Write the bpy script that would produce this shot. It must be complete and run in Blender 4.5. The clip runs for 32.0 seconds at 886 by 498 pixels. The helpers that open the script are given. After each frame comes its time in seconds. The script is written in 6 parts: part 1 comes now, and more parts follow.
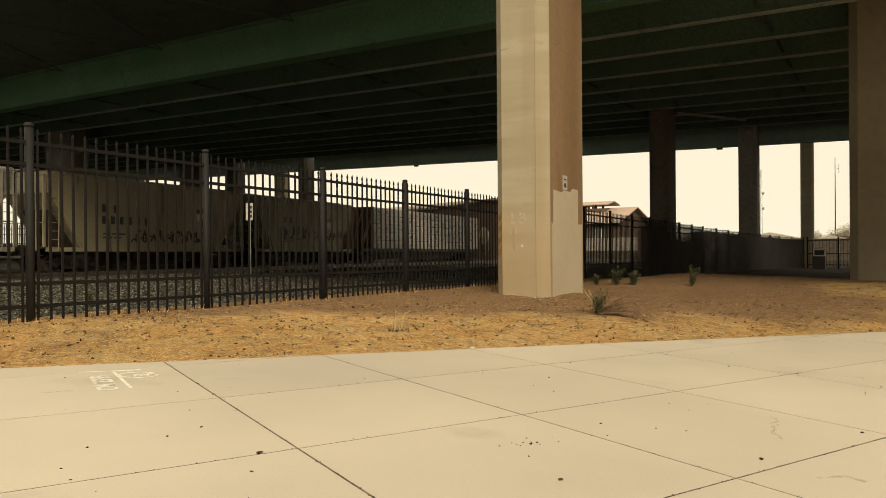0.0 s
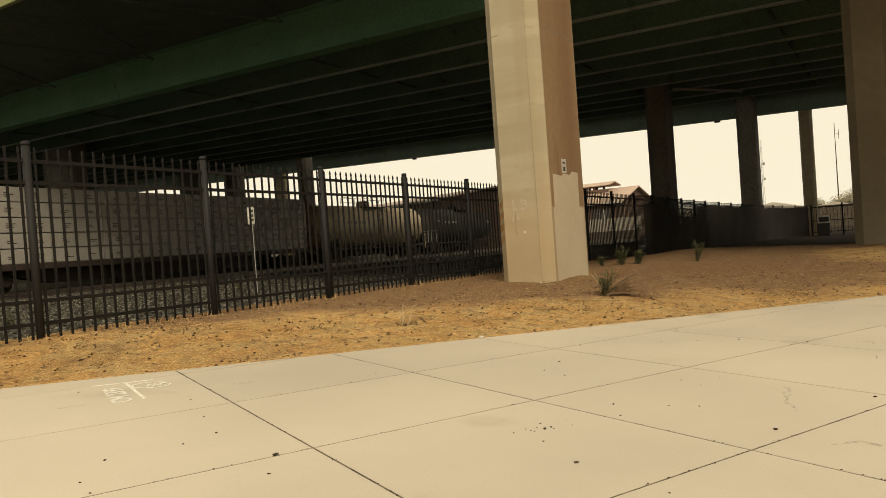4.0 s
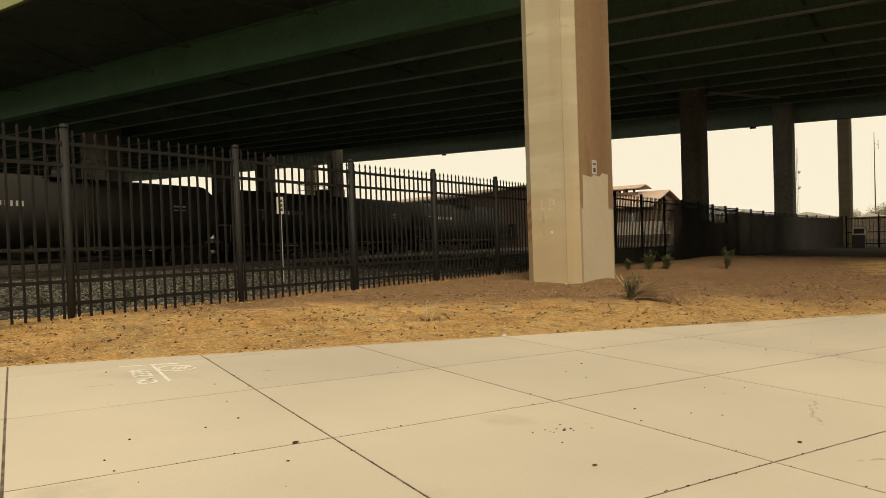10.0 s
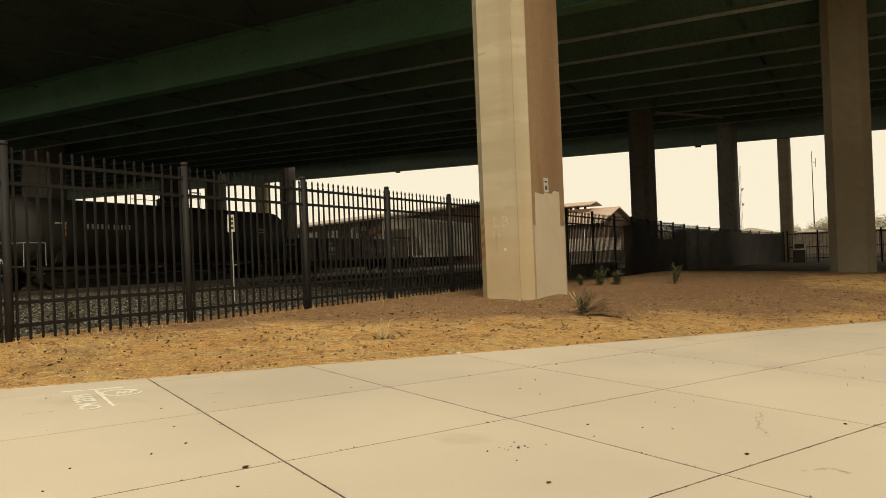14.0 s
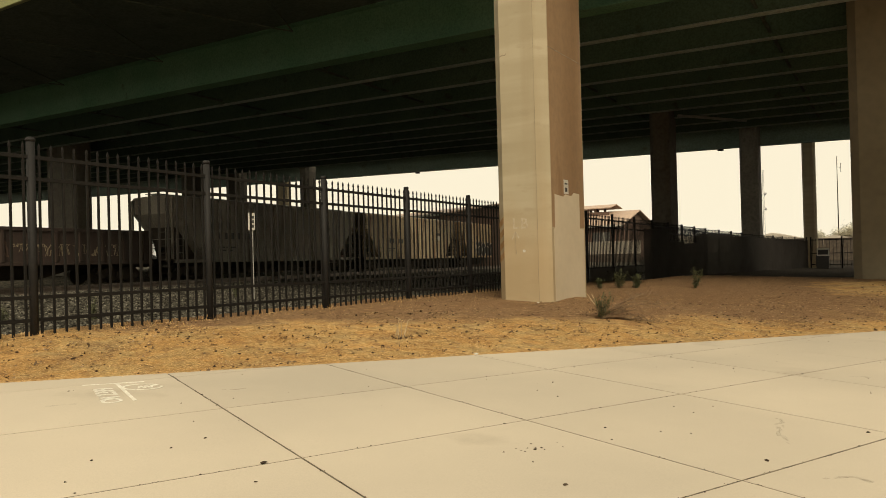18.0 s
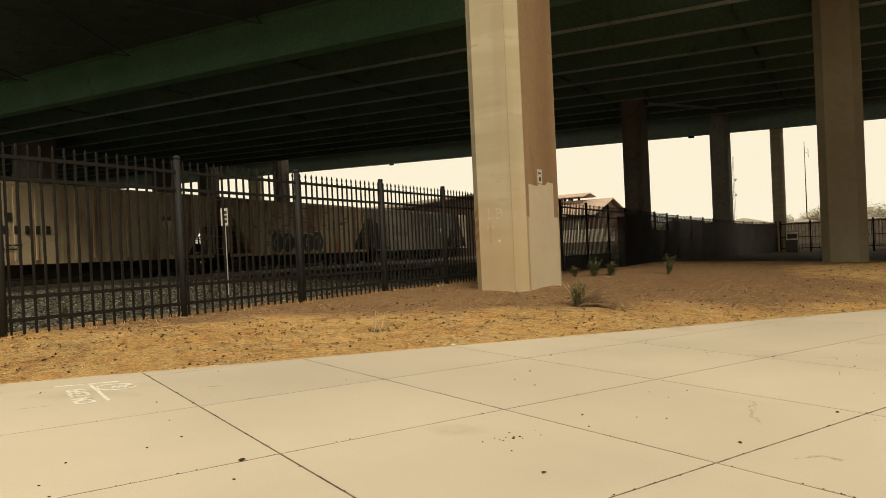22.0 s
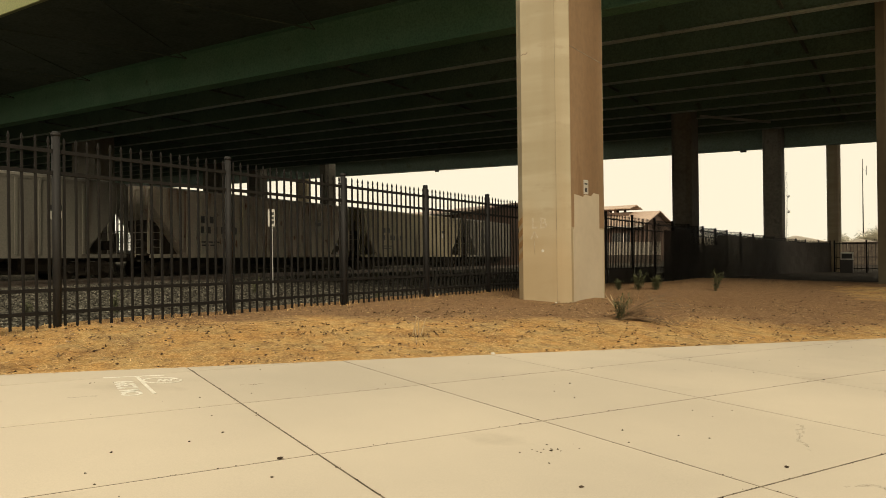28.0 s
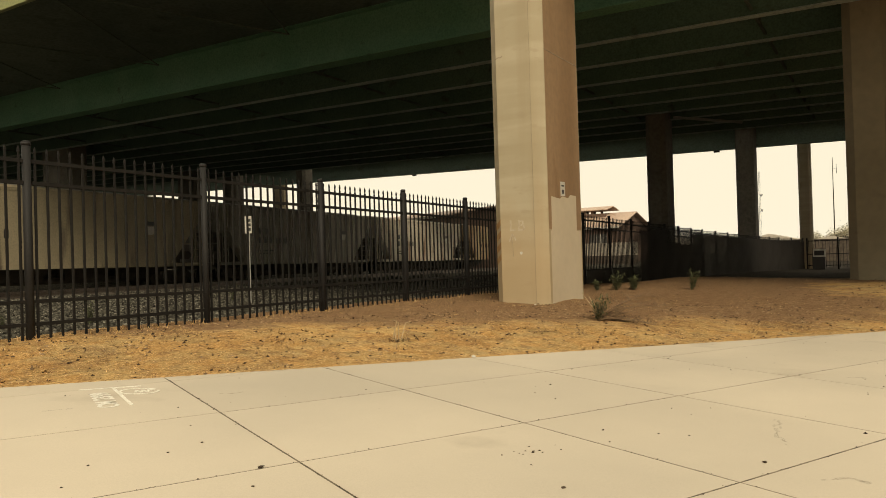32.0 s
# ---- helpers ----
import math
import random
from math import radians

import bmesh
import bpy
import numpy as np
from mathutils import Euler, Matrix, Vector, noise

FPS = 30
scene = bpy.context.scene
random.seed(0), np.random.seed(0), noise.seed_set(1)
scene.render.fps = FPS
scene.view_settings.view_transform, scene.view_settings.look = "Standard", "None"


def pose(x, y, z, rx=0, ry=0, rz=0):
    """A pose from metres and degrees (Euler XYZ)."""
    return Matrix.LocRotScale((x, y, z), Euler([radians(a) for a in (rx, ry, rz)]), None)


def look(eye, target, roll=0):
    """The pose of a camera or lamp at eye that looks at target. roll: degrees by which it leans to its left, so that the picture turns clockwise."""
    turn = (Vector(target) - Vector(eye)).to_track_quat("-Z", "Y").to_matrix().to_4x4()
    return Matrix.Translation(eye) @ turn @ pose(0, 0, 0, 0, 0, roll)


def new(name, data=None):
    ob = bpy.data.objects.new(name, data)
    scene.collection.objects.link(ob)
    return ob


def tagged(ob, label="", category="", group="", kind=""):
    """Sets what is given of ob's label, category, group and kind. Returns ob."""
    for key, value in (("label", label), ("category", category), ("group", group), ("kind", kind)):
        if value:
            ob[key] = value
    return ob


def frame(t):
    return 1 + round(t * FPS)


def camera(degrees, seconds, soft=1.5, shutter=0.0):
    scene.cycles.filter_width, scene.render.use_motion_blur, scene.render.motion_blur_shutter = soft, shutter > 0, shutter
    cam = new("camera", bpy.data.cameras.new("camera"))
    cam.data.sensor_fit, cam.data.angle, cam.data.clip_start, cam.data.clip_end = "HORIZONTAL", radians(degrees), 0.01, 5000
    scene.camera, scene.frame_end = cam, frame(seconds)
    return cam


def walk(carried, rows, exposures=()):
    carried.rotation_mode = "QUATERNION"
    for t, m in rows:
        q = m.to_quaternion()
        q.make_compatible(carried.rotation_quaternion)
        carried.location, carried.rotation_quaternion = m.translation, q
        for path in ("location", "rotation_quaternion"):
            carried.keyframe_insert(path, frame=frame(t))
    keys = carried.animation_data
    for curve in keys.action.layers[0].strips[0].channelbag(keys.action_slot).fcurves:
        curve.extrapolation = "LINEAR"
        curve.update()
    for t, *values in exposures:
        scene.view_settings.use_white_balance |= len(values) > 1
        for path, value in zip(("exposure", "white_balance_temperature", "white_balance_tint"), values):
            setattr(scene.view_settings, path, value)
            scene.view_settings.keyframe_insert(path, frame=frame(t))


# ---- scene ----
cam = camera(64.3, 32.0, soft=0.65)
PATH = [
    (0, (0.2534, 0.5958, 1.1020), (-0.8224, 2.2818, 1.0932), -0.463),
    (0.5, (0.2563, 0.5967, 1.0992), (-0.8167, 2.2844, 1.0836), -0.938),
    (1, (0.2544, 0.5960, 1.1010), (-0.8420, 2.2682, 1.0597), -2.382),
    (1.5, (0.2623, 0.6001, 1.1066), (-0.8329, 2.2733, 1.0740), -3.120),
    (2, (0.2600, 0.6031, 1.1113), (-0.8422, 2.2718, 1.0872), -2.976),
    (2.5, (0.2622, 0.5992, 1.1018), (-0.8333, 2.2722, 1.0742), -3.694),
    (3, (0.2655, 0.6013, 1.1057), (-0.8237, 2.2784, 1.0774), -3.899),
    (3.5, (0.2626, 0.6014, 1.1029), (-0.8202, 2.2826, 1.0716), -4.129),
    (5.5, (0.2641, 0.6021, 1.1038), (-0.8379, 2.2707, 1.0685), -4.310),
    (6, (0.2635, 0.6014, 1.1035), (-0.8355, 2.2721, 1.0766), -4.187),
    (6.5, (0.2614, 0.5991, 1.1034), (-0.8370, 2.2703, 1.0800), -4.324),
    (7, (0.2551, 0.5975, 1.1006), (-0.8479, 2.2656, 1.0749), -4.386),
    (7.5, (0.2548, 0.5966, 1.0985), (-0.8609, 2.2563, 1.0788), -3.704),
    (8, (0.2559, 0.5973, 1.0986), (-0.8787, 2.2442, 1.0726), -2.848),
    (8.5, (0.2557, 0.5979, 1.1016), (-0.8878, 2.2384, 1.0673), -2.049),
    (9, (0.2571, 0.5956, 1.1012), (-0.8919, 2.2322, 1.0631), -2.169),
    (9.5, (0.2596, 0.5970, 1.1016), (-0.8950, 2.2297, 1.0635), -1.974),
    (10, (0.2632, 0.5982, 1.1023), (-0.8843, 2.2358, 1.0632), -1.925),
    (10.5, (0.2653, 0.5968, 1.0997), (-0.8890, 2.2296, 1.0640), -1.887),
    (11, (0.2674, 0.5967, 1.0983), (-0.8729, 2.2395, 1.0681), -1.569),
    (11.5, (0.2687, 0.5986, 1.1014), (-0.8713, 2.2414, 1.0596), -2.358),
    (12, (0.2718, 0.6078, 1.1066), (-0.8152, 2.2860, 1.0609), -2.757),
    (12.5, (0.2681, 0.6103, 1.1088), (-0.7938, 2.3048, 1.0790), -2.430),
    (13, (0.2675, 0.6073, 1.1010), (-0.7836, 2.3087, 1.0790), -2.768),
    (13.5, (0.2675, 0.6094, 1.1084), (-0.7678, 2.3206, 1.1026), -2.453),
    (15.5, (0.2573, 0.6043, 1.1020), (-0.7939, 2.3057, 1.1126), -1.783),
    (16, (0.2622, 0.6043, 1.0984), (-0.7857, 2.3078, 1.1016), -2.181),
    (16.5, (0.2643, 0.6040, 1.1047), (-0.8199, 2.2847, 1.1028), -2.137),
    (17, (0.2690, 0.6057, 1.1057), (-0.8307, 2.2763, 1.1111), -1.408),
    (17.5, (0.2689, 0.6001, 1.0971), (-0.8232, 2.2757, 1.0991), -1.672),
    (18, (0.2649, 0.6016, 1.1026), (-0.8175, 2.2834, 1.1122), -1.500),
    (18.5, (0.2695, 0.6018, 1.0993), (-0.8044, 2.2890, 1.1069), -1.525),
    (19, (0.2691, 0.6038, 1.0993), (-0.7844, 2.3038, 1.1026), -1.898),
    (19.5, (0.2690, 0.6038, 1.1009), (-0.7702, 2.3126, 1.1029), -2.364),
    (20, (0.2717, 0.6050, 1.1016), (-0.7440, 2.3279, 1.1006), -2.347),
    (20.5, (0.2728, 0.6067, 1.1037), (-0.7224, 2.3415, 1.1062), -2.021),
    (21, (0.2678, 0.6031, 1.1000), (-0.7433, 2.3287, 1.0990), -2.078),
    (21.5, (0.2697, 0.6069, 1.1049), (-0.7471, 2.3290, 1.0893), -1.920),
    (22, (0.2682, 0.6044, 1.1068), (-0.7564, 2.3219, 1.0890), -2.653),
    (22.5, (0.2693, 0.6061, 1.1061), (-0.7657, 2.3174, 1.0918), -3.119),
    (23, (0.2550, 0.5985, 1.1077), (-0.7869, 2.3056, 1.0964), -3.302),
    (23.5, (0.2691, 0.6044, 1.1028), (-0.7895, 2.3013, 1.0998), -3.120),
    (24, (0.2631, 0.6098, 1.1154), (-0.7672, 2.3239, 1.0996), -3.340),
    (24.5, (0.2629, 0.6044, 1.1063), (-0.7768, 2.3129, 1.0955), -3.083),
    (25, (0.2603, 0.6070, 1.1127), (-0.7675, 2.3227, 1.1095), -1.591),
    (25.5, (0.2586, 0.6049, 1.1024), (-0.8422, 2.2746, 1.1162), -1.906),
    (27.5, (0.2649, 0.6092, 1.1049), (-0.8478, 2.2710, 1.1165), -0.678),
    (28, (0.2621, 0.6042, 1.1064), (-0.8636, 2.2573, 1.1125), -0.704),
    (28.5, (0.2648, 0.6043, 1.1028), (-0.8364, 2.2738, 1.1088), -1.364),
    (29, (0.2665, 0.6059, 1.1034), (-0.8192, 2.2855, 1.1110), -2.140),
    (29.5, (0.2650, 0.6066, 1.1067), (-0.8126, 2.2915, 1.1137), -2.310),
    (30, (0.2659, 0.6065, 1.1062), (-0.7952, 2.3018, 1.1174), -2.432),
    (30.5, (0.2641, 0.6065, 1.1050), (-0.8046, 2.2971, 1.1072), -2.421),
    (31, (0.2625, 0.6044, 1.1057), (-0.8069, 2.2945, 1.1069), -2.043),
    (31.5, (0.2620, 0.6058, 1.1058), (-0.8058, 2.2969, 1.1086), -2.225),
    (32, (0.2626, 0.6046, 1.1059), (-0.8125, 2.2910, 1.1218), -1.722),
]
walk(cam, [(t, look(eye, target, roll)) for t, eye, target, roll in PATH],
     [(0.0, 0.06), (3.0, 0.02), (6.0, 0.0), (13.0, 0.0), (17.0, 0.02), (22.0, 0.03), (25.5, 0.05), (28.0, 0.08), (32.0, 0.06)])

# ---------- light ----------
world = bpy.data.worlds.new("smoky_sky")
scene.world = world
world.use_nodes = True
wn, wl = world.node_tree.nodes, world.node_tree.links
wn.clear()
w_out, w_bg = wn.new("ShaderNodeOutputWorld"), wn.new("ShaderNodeBackground")
w_sky = wn.new("ShaderNodeTexSky")
w_sky.sky_type, w_sky.sun_disc = "NISHITA", False
w_sky.sun_elevation, w_sky.sun_rotation = radians(42), radians(140)
w_sky.dust_density, w_sky.air_density, w_sky.ozone_density = 8.0, 1.0, 0.5
w_mix = wn.new("ShaderNodeMixRGB")
w_mix.blend_type = "MIX"
w_mix.inputs["Fac"].default_value = 0.88
# wildfire smoke: thicker and duller towards the horizon
w_co, w_sep, w_up, w_veil = wn.new("ShaderNodeTexCoord"), wn.new("ShaderNodeSeparateXYZ"), wn.new("ShaderNodeMapRange"), wn.new("ShaderNodeMixRGB")
wl.new(w_co.outputs["Generated"], w_sep.inputs[0])
w_up.inputs["From Min"].default_value, w_up.inputs["From Max"].default_value = 0.0, 0.24
wl.new(w_sep.outputs[2], w_up.inputs["Value"])
wl.new(w_up.outputs["Result"], w_veil.inputs["Fac"])
w_veil.inputs["Color1"].default_value = (8.8, 7.95, 6.0, 1)
w_veil.inputs["Color2"].default_value = (8.3, 7.3, 5.3, 1)
wl.new(w_veil.outputs["Color"], w_mix.inputs["Color2"])
wl.new(w_sky.outputs[0], w_mix.inputs["Color1"])
wl.new(w_mix.outputs[0], w_bg.inputs["Color"])
w_bg.inputs["Strength"].default_value = 0.125
wl.new(w_bg.outputs[0], w_out.inputs["Surface"])
sun = new("sun", bpy.data.lights.new("sun", "SUN"))
sun.data.energy, sun.data.angle, sun.data.color = 2.5, radians(20), (1.0, 0.86, 0.62)
sun.matrix_world = look((0, 0, 0), (-0.44, 0.60, -0.66))
scene.view_settings.exposure = 0.0

# ---------- materials ----------


def mat(name, a, b=None, c=None, rough=0.8, metal=0.0, big=0.6, fine=14.0, bump=0.15, spots=0.0, streak=False, rand=0.0, lo=0.35, hi=0.65, world_space=False, grain_amount=0.5, spec=0.5):
    """A surface in up to three tones: a and b blend at the large scale, c comes in as stains; fine grain and relief."""
    m = bpy.data.materials.new(name)
    m.use_nodes = True
    n, l = m.node_tree.nodes, m.node_tree.links
    bs = n["Principled BSDF"]
    b, c = b or a, c or a
    co = n.new("ShaderNodeTexCoord")
    mp = n.new("ShaderNodeMapping")
    src = n.new("ShaderNodeNewGeometry").outputs["Position"] if world_space else co.outputs["Object"]
    l.new(src, mp.inputs["Vector"])
    if streak:
        mp.inputs["Scale"].default_value = (1, 1, 0.12)

    def noise_tex(scale, detail, src):
        t = n.new("ShaderNodeTexNoise")
        t.inputs["Scale"].default_value, t.inputs["Detail"].default_value = scale, detail
        l.new(src, t.inputs["Vector"])
        return t.outputs["Fac"]

    def ramp(src, p, q):
        r = n.new("ShaderNodeMapRange")
        r.inputs["From Min"].default_value, r.inputs["From Max"].default_value = p, q
        l.new(src, r.inputs["Value"])
        return r.outputs["Result"]

    def mix(f, x, y):
        k = n.new("ShaderNodeMixRGB")
        for s, v in (("Fac", f), ("Color1", x), ("Color2", y)):
            if isinstance(v, (tuple, list)):
                k.inputs[s].default_value = (*v, 1)
            elif isinstance(v, (int, float)):
                k.inputs[s].default_value = v
            else:
                l.new(v, k.inputs[s])
        return k.outputs["Color"]

    col = mix(ramp(noise_tex(big, 5, mp.outputs[0]), lo, hi), a, b)
    if spots:
        col = mix(ramp(noise_tex(big * 3.1, 8, mp.outputs[0]), 0.72 - spots * 0.35, 0.80 - spots * 0.2), col, c)
    grain = noise_tex(fine, 8, src)
    g = n.new("ShaderNodeMixRGB")
    g.blend_type = "MULTIPLY"
    g.inputs["Fac"].default_value = grain_amount
    l.new(col, g.inputs["Color1"])
    l.new(ramp(grain, 0.1, 0.62), g.inputs["Color2"])
    col = g.outputs["Color"]
    if rand:
        oi = n.new("ShaderNodeObjectInfo")
        hsv = n.new("ShaderNodeHueSaturation")
        l.new(col, hsv.inputs["Color"])
        r = n.new("ShaderNodeMapRange")
        r.inputs["To Min"].default_value, r.inputs["To Max"].default_value = 1 - rand, 1 + rand
        l.new(oi.outputs["Random"], r.inputs["Value"])
        l.new(r.outputs["Result"], hsv.inputs["Value"])
        col = hsv.outputs["Color"]
    l.new(col, bs.inputs["Base Color"])
    rr = n.new("ShaderNodeMapRange")
    rr.inputs["To Min"].default_value, rr.inputs["To Max"].default_value = max(rough - 0.12, 0.02), min(rough + 0.12, 1)
    l.new(grain, rr.inputs["Value"])
    l.new(rr.outputs["Result"], bs.inputs["Roughness"])
    bs.inputs["Metallic"].default_value = metal
    bs.inputs["Specular IOR Level"].default_value = spec
    if bump:
        bp = n.new("ShaderNodeBump")
        bp.inputs["Strength"].default_value, bp.inputs["Distance"].default_value = bump, 0.02
        l.new(grain, bp.inputs["Height"])
        l.new(bp.outputs["Normal"], bs.inputs["Normal"])
    return m


def ground_mat():
    """Straw litter beside the path, bare grey-brown earth under the bridge, crushed rock by the tracks."""
    m = bpy.data.materials.new("dry_ground")
    m.use_nodes = True
    n, l = m.node_tree.nodes, m.node_tree.links
    bs = n["Principled BSDF"]
    geo = n.new("ShaderNodeNewGeometry")

    def tex(scale, detail=6, rough=0.6):
        t = n.new("ShaderNodeTexNoise")
        t.inputs["Scale"].default_value, t.inputs["Detail"].default_value, t.inputs["Roughness"].default_value = scale, detail, rough
        l.new(geo.outputs["Position"], t.inputs["Vector"])
        return t.outputs["Fac"]

    def math_node(op, x, y):
        k = n.new("ShaderNodeMath")
        k.operation = op
        for i, v in enumerate((x, y)):
            if isinstance(v, (int, float)):
                k.inputs[i].default_value = v
            else:
                l.new(v, k.inputs[i])
        return k.outputs[0]

    def rng(src, p, q, u=0.0, v=1.0):
        r = n.new("ShaderNodeMapRange")
        r.inputs["From Min"].default_value, r.inputs["From Max"].default_value = p, q
        r.inputs["To Min"].default_value, r.inputs["To Max"].default_value = u, v
        l.new(src, r.inputs["Value"])
        return r.outputs["Result"]

    def mix(f, x, y, kind="MIX"):
        k = n.new("ShaderNodeMixRGB")
        k.blend_type = kind
        for s, v in (("Fac", f), ("Color1", x), ("Color2", y)):
            if isinstance(v, tuple):
                k.inputs[s].default_value = (*v, 1)
            elif isinstance(v, (int, float)):
                k.inputs[s].default_value = v
            else:
                l.new(v, k.inputs[s])
        return k.outputs["Color"]

    sep = n.new("ShaderNodeSeparateXYZ")
    l.new(geo.outputs["Position"], sep.inputs[0])
    x, y = sep.outputs[0], sep.outputs[1]
    d = math_node("ADD", math_node("MULTIPLY", math_node("ADD", x, 3.6), -0.811), math_node("MULTIPLY", math_node("ADD", y, -7.1), 0.585))
    big, mid, fine = tex(0.55), tex(2.3), tex(38, 10, 0.76)
    straw = mix(rng(mid, 0.4, 0.62), mix(rng(fine, 0.39, 0.61), (0.31, 0.168, 0.058), (0.74, 0.465, 0.185)), mix(rng(fine, 0.39, 0.61), (0.33, 0.215, 0.086), (0.73, 0.55, 0.265)))
    earth = mix(rng(fine, 0.40, 0.60), (0.108, 0.067, 0.037), (0.375, 0.238, 0.132))
    burnt = mix(rng(fine, 0.3, 0.7), (0.10, 0.056, 0.031), (0.29, 0.172, 0.095))
    along = math_node("ADD", math_node("MULTIPLY", math_node("ADD", x, 3.6), 0.585), math_node("MULTIPLY", math_node("ADD", y, -7.1), 0.811))
    reach = rng(along, -3.5, 6.0, 3.0, 1.0)
    bare = rng(math_node("ADD", math_node("SUBTRACT", d, reach), math_node("MULTIPLY", math_node("SUBTRACT", big, 0.5), 3.4)), -0.4, 0.6)
    soil = mix(bare, straw, earth)
    # a patch of straw by the far end of the path
    px, py = math_node("MULTIPLY", math_node("ADD", x, -0.5), 0.5), math_node("MULTIPLY", math_node("ADD", y, -18.3), 0.45)
    away = math_node("ADD", math_node("MULTIPLY", px, px), math_node("MULTIPLY", py, py))
    soil = mix(rng(math_node("ADD", away, math_node("MULTIPLY", math_node("SUBTRACT", mid, 0.5), 2.0)), 1.0, 0.3, 0.0, 0.8), soil, straw)
    soil = mix(math_node("MULTIPLY", rng(mid, 0.55, 0.68), 0.4), soil, burnt)
    soil = mix(math_node("MULTIPLY", rng(tex(1.25, 4), 0.57, 0.70), 0.55), soil, burnt)
    soil = mix(math_node("MULTIPLY", rng(tex(6.5, 3), 0.50, 0.64), 0.5), soil, burnt)
    # beyond the dirt hump: asphalt tone taken near black for the bridge's shade
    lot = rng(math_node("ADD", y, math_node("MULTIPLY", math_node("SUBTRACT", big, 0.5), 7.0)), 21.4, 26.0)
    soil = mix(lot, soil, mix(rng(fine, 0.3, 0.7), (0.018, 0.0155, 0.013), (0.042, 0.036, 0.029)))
    vor = n.new("ShaderNodeTexVoronoi")
    vor.inputs["Scale"].default_value = 17
    l.new(geo.outputs["Position"], vor.inputs["Vector"])
    rock = mix(rng(vor.outputs["Distance"], 0.05, 0.6), (0.15, 0.145, 0.12), (0.022, 0.021, 0.018))
    rock = mix(math_node("MULTIPLY", rng(tex(5), 0.45, 0.6), 0.5), rock, (0.13, 0.115, 0.085))
    tracks = rng(math_node("ADD", x, math_node("MULTIPLY", math_node("SUBTRACT", mid, 0.5), 1.6)), -8.7, -9.3)
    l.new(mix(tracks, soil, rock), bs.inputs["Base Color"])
    bs.inputs["Roughness"].default_value = 0.95
    bs.inputs["Specular IOR Level"].default_value = 0.03
    bp = n.new("ShaderNodeBump")
    bp.inputs["Strength"].default_value, bp.inputs["Distance"].default_value = 0.9, 0.03
    l.new(fine, bp.inputs["Height"])
    l.new(bp.outputs["Normal"], bs.inputs["Normal"])
    return m


def column_mat():
    """Form-cast concrete: faint pour bands and rain streaks, a tan splash stain that fades out at head height, small pits."""
    m = bpy.data.materials.new("column_concrete")
    m.use_nodes = True
    n, l = m.node_tree.nodes, m.node_tree.links
    bs = n["Principled BSDF"]
    co = n.new("ShaderNodeTexCoord")

    def tex(scale, stretch, detail=5):
        mp = n.new("ShaderNodeMapping")
        mp.inputs["Scale"].default_value = stretch
        l.new(co.outputs["Object"], mp.inputs["Vector"])
        t = n.new("ShaderNodeTexNoise")
        t.inputs["Scale"].default_value, t.inputs["Detail"].default_value = scale, detail
        l.new(mp.outputs[0], t.inputs["Vector"])
        return t.outputs["Fac"]

    def rng(src, p, q, u=0.0, v=1.0):
        r = n.new("ShaderNodeMapRange")
        r.inputs["From Min"].default_value, r.inputs["From Max"].default_value = p, q
        r.inputs["To Min"].default_value, r.inputs["To Max"].default_value = u, v
        l.new(src, r.inputs["Value"])
        return r.outputs["Result"]

    def mix(f, x, y, kind="MIX"):
        k = n.new("ShaderNodeMixRGB")
        k.blend_type = kind
        for s, v in (("Fac", f), ("Color1", x), ("Color2", y)):
            if isinstance(v, tuple):
                k.inputs[s].default_value = (*v, 1)
            elif isinstance(v, (int, float)):
                k.inputs[s].default_value = v
            else:
                l.new(v, k.inputs[s])
        return k.outputs["Color"]

    col = mix(rng(tex(0.7, (1, 1, 0.6)), 0.35, 0.65), (0.335, 0.290, 0.196), (0.39, 0.34, 0.238))
    col = mix(rng(tex(1.0, (0.3, 0.3, 2.6), 3), 0.45, 0.60, 0.0, 0.7), col, (0.43, 0.378, 0.272))
    col = mix(rng(tex(2.6, (1, 1, 0.05), 4), 0.54, 0.70, 0.0, 0.5), col, (0.32, 0.262, 0.17))
    col = mix(rng(tex(5.5, (0.6, 0.6, 1.5), 6), 0.60, 0.70, 0.0, 0.35), col, (0.30, 0.25, 0.17))
    sep = n.new("ShaderNodeSeparateXYZ")
    l.new(co.outputs["Object"], sep.inputs[0])
    up = n.new("ShaderNodeMath")
    up.operation = "ADD"
    l.new(sep.outputs[2], up.inputs[0])
    l.new(rng(tex(1.6, (1, 1, 0.5)), 0.2, 0.8, -0.7, 0.7), up.inputs[1])
    col = mix(rng(up.outputs[0], 2.2, 0.9, 0.0, 0.55), col, (0.385, 0.28, 0.155))
    pits = tex(22, (1, 1, 1), 3)
    col = mix(rng(pits, 0.70, 0.80, 0.0, 0.3), col, (0.26, 0.20, 0.13))
    grain = tex(60, (1, 1, 1), 6)
    col = mix(0.06, col, rng(grain, 0.2, 0.6), "MULTIPLY")
    l.new(col, bs.inputs["Base Color"])
    bs.inputs["Roughness"].default_value = 0.9
    bs.inputs["Specular IOR Level"].default_value = 0.25
    bp = n.new("ShaderNodeBump")
    bp.inputs["Strength"].default_value, bp.inputs["Distance"].default_value = 0.12, 0.01
    l.new(pits, bp.inputs["Height"])
    l.new(bp.outputs["Normal"], bs.inputs["Normal"])
    return m


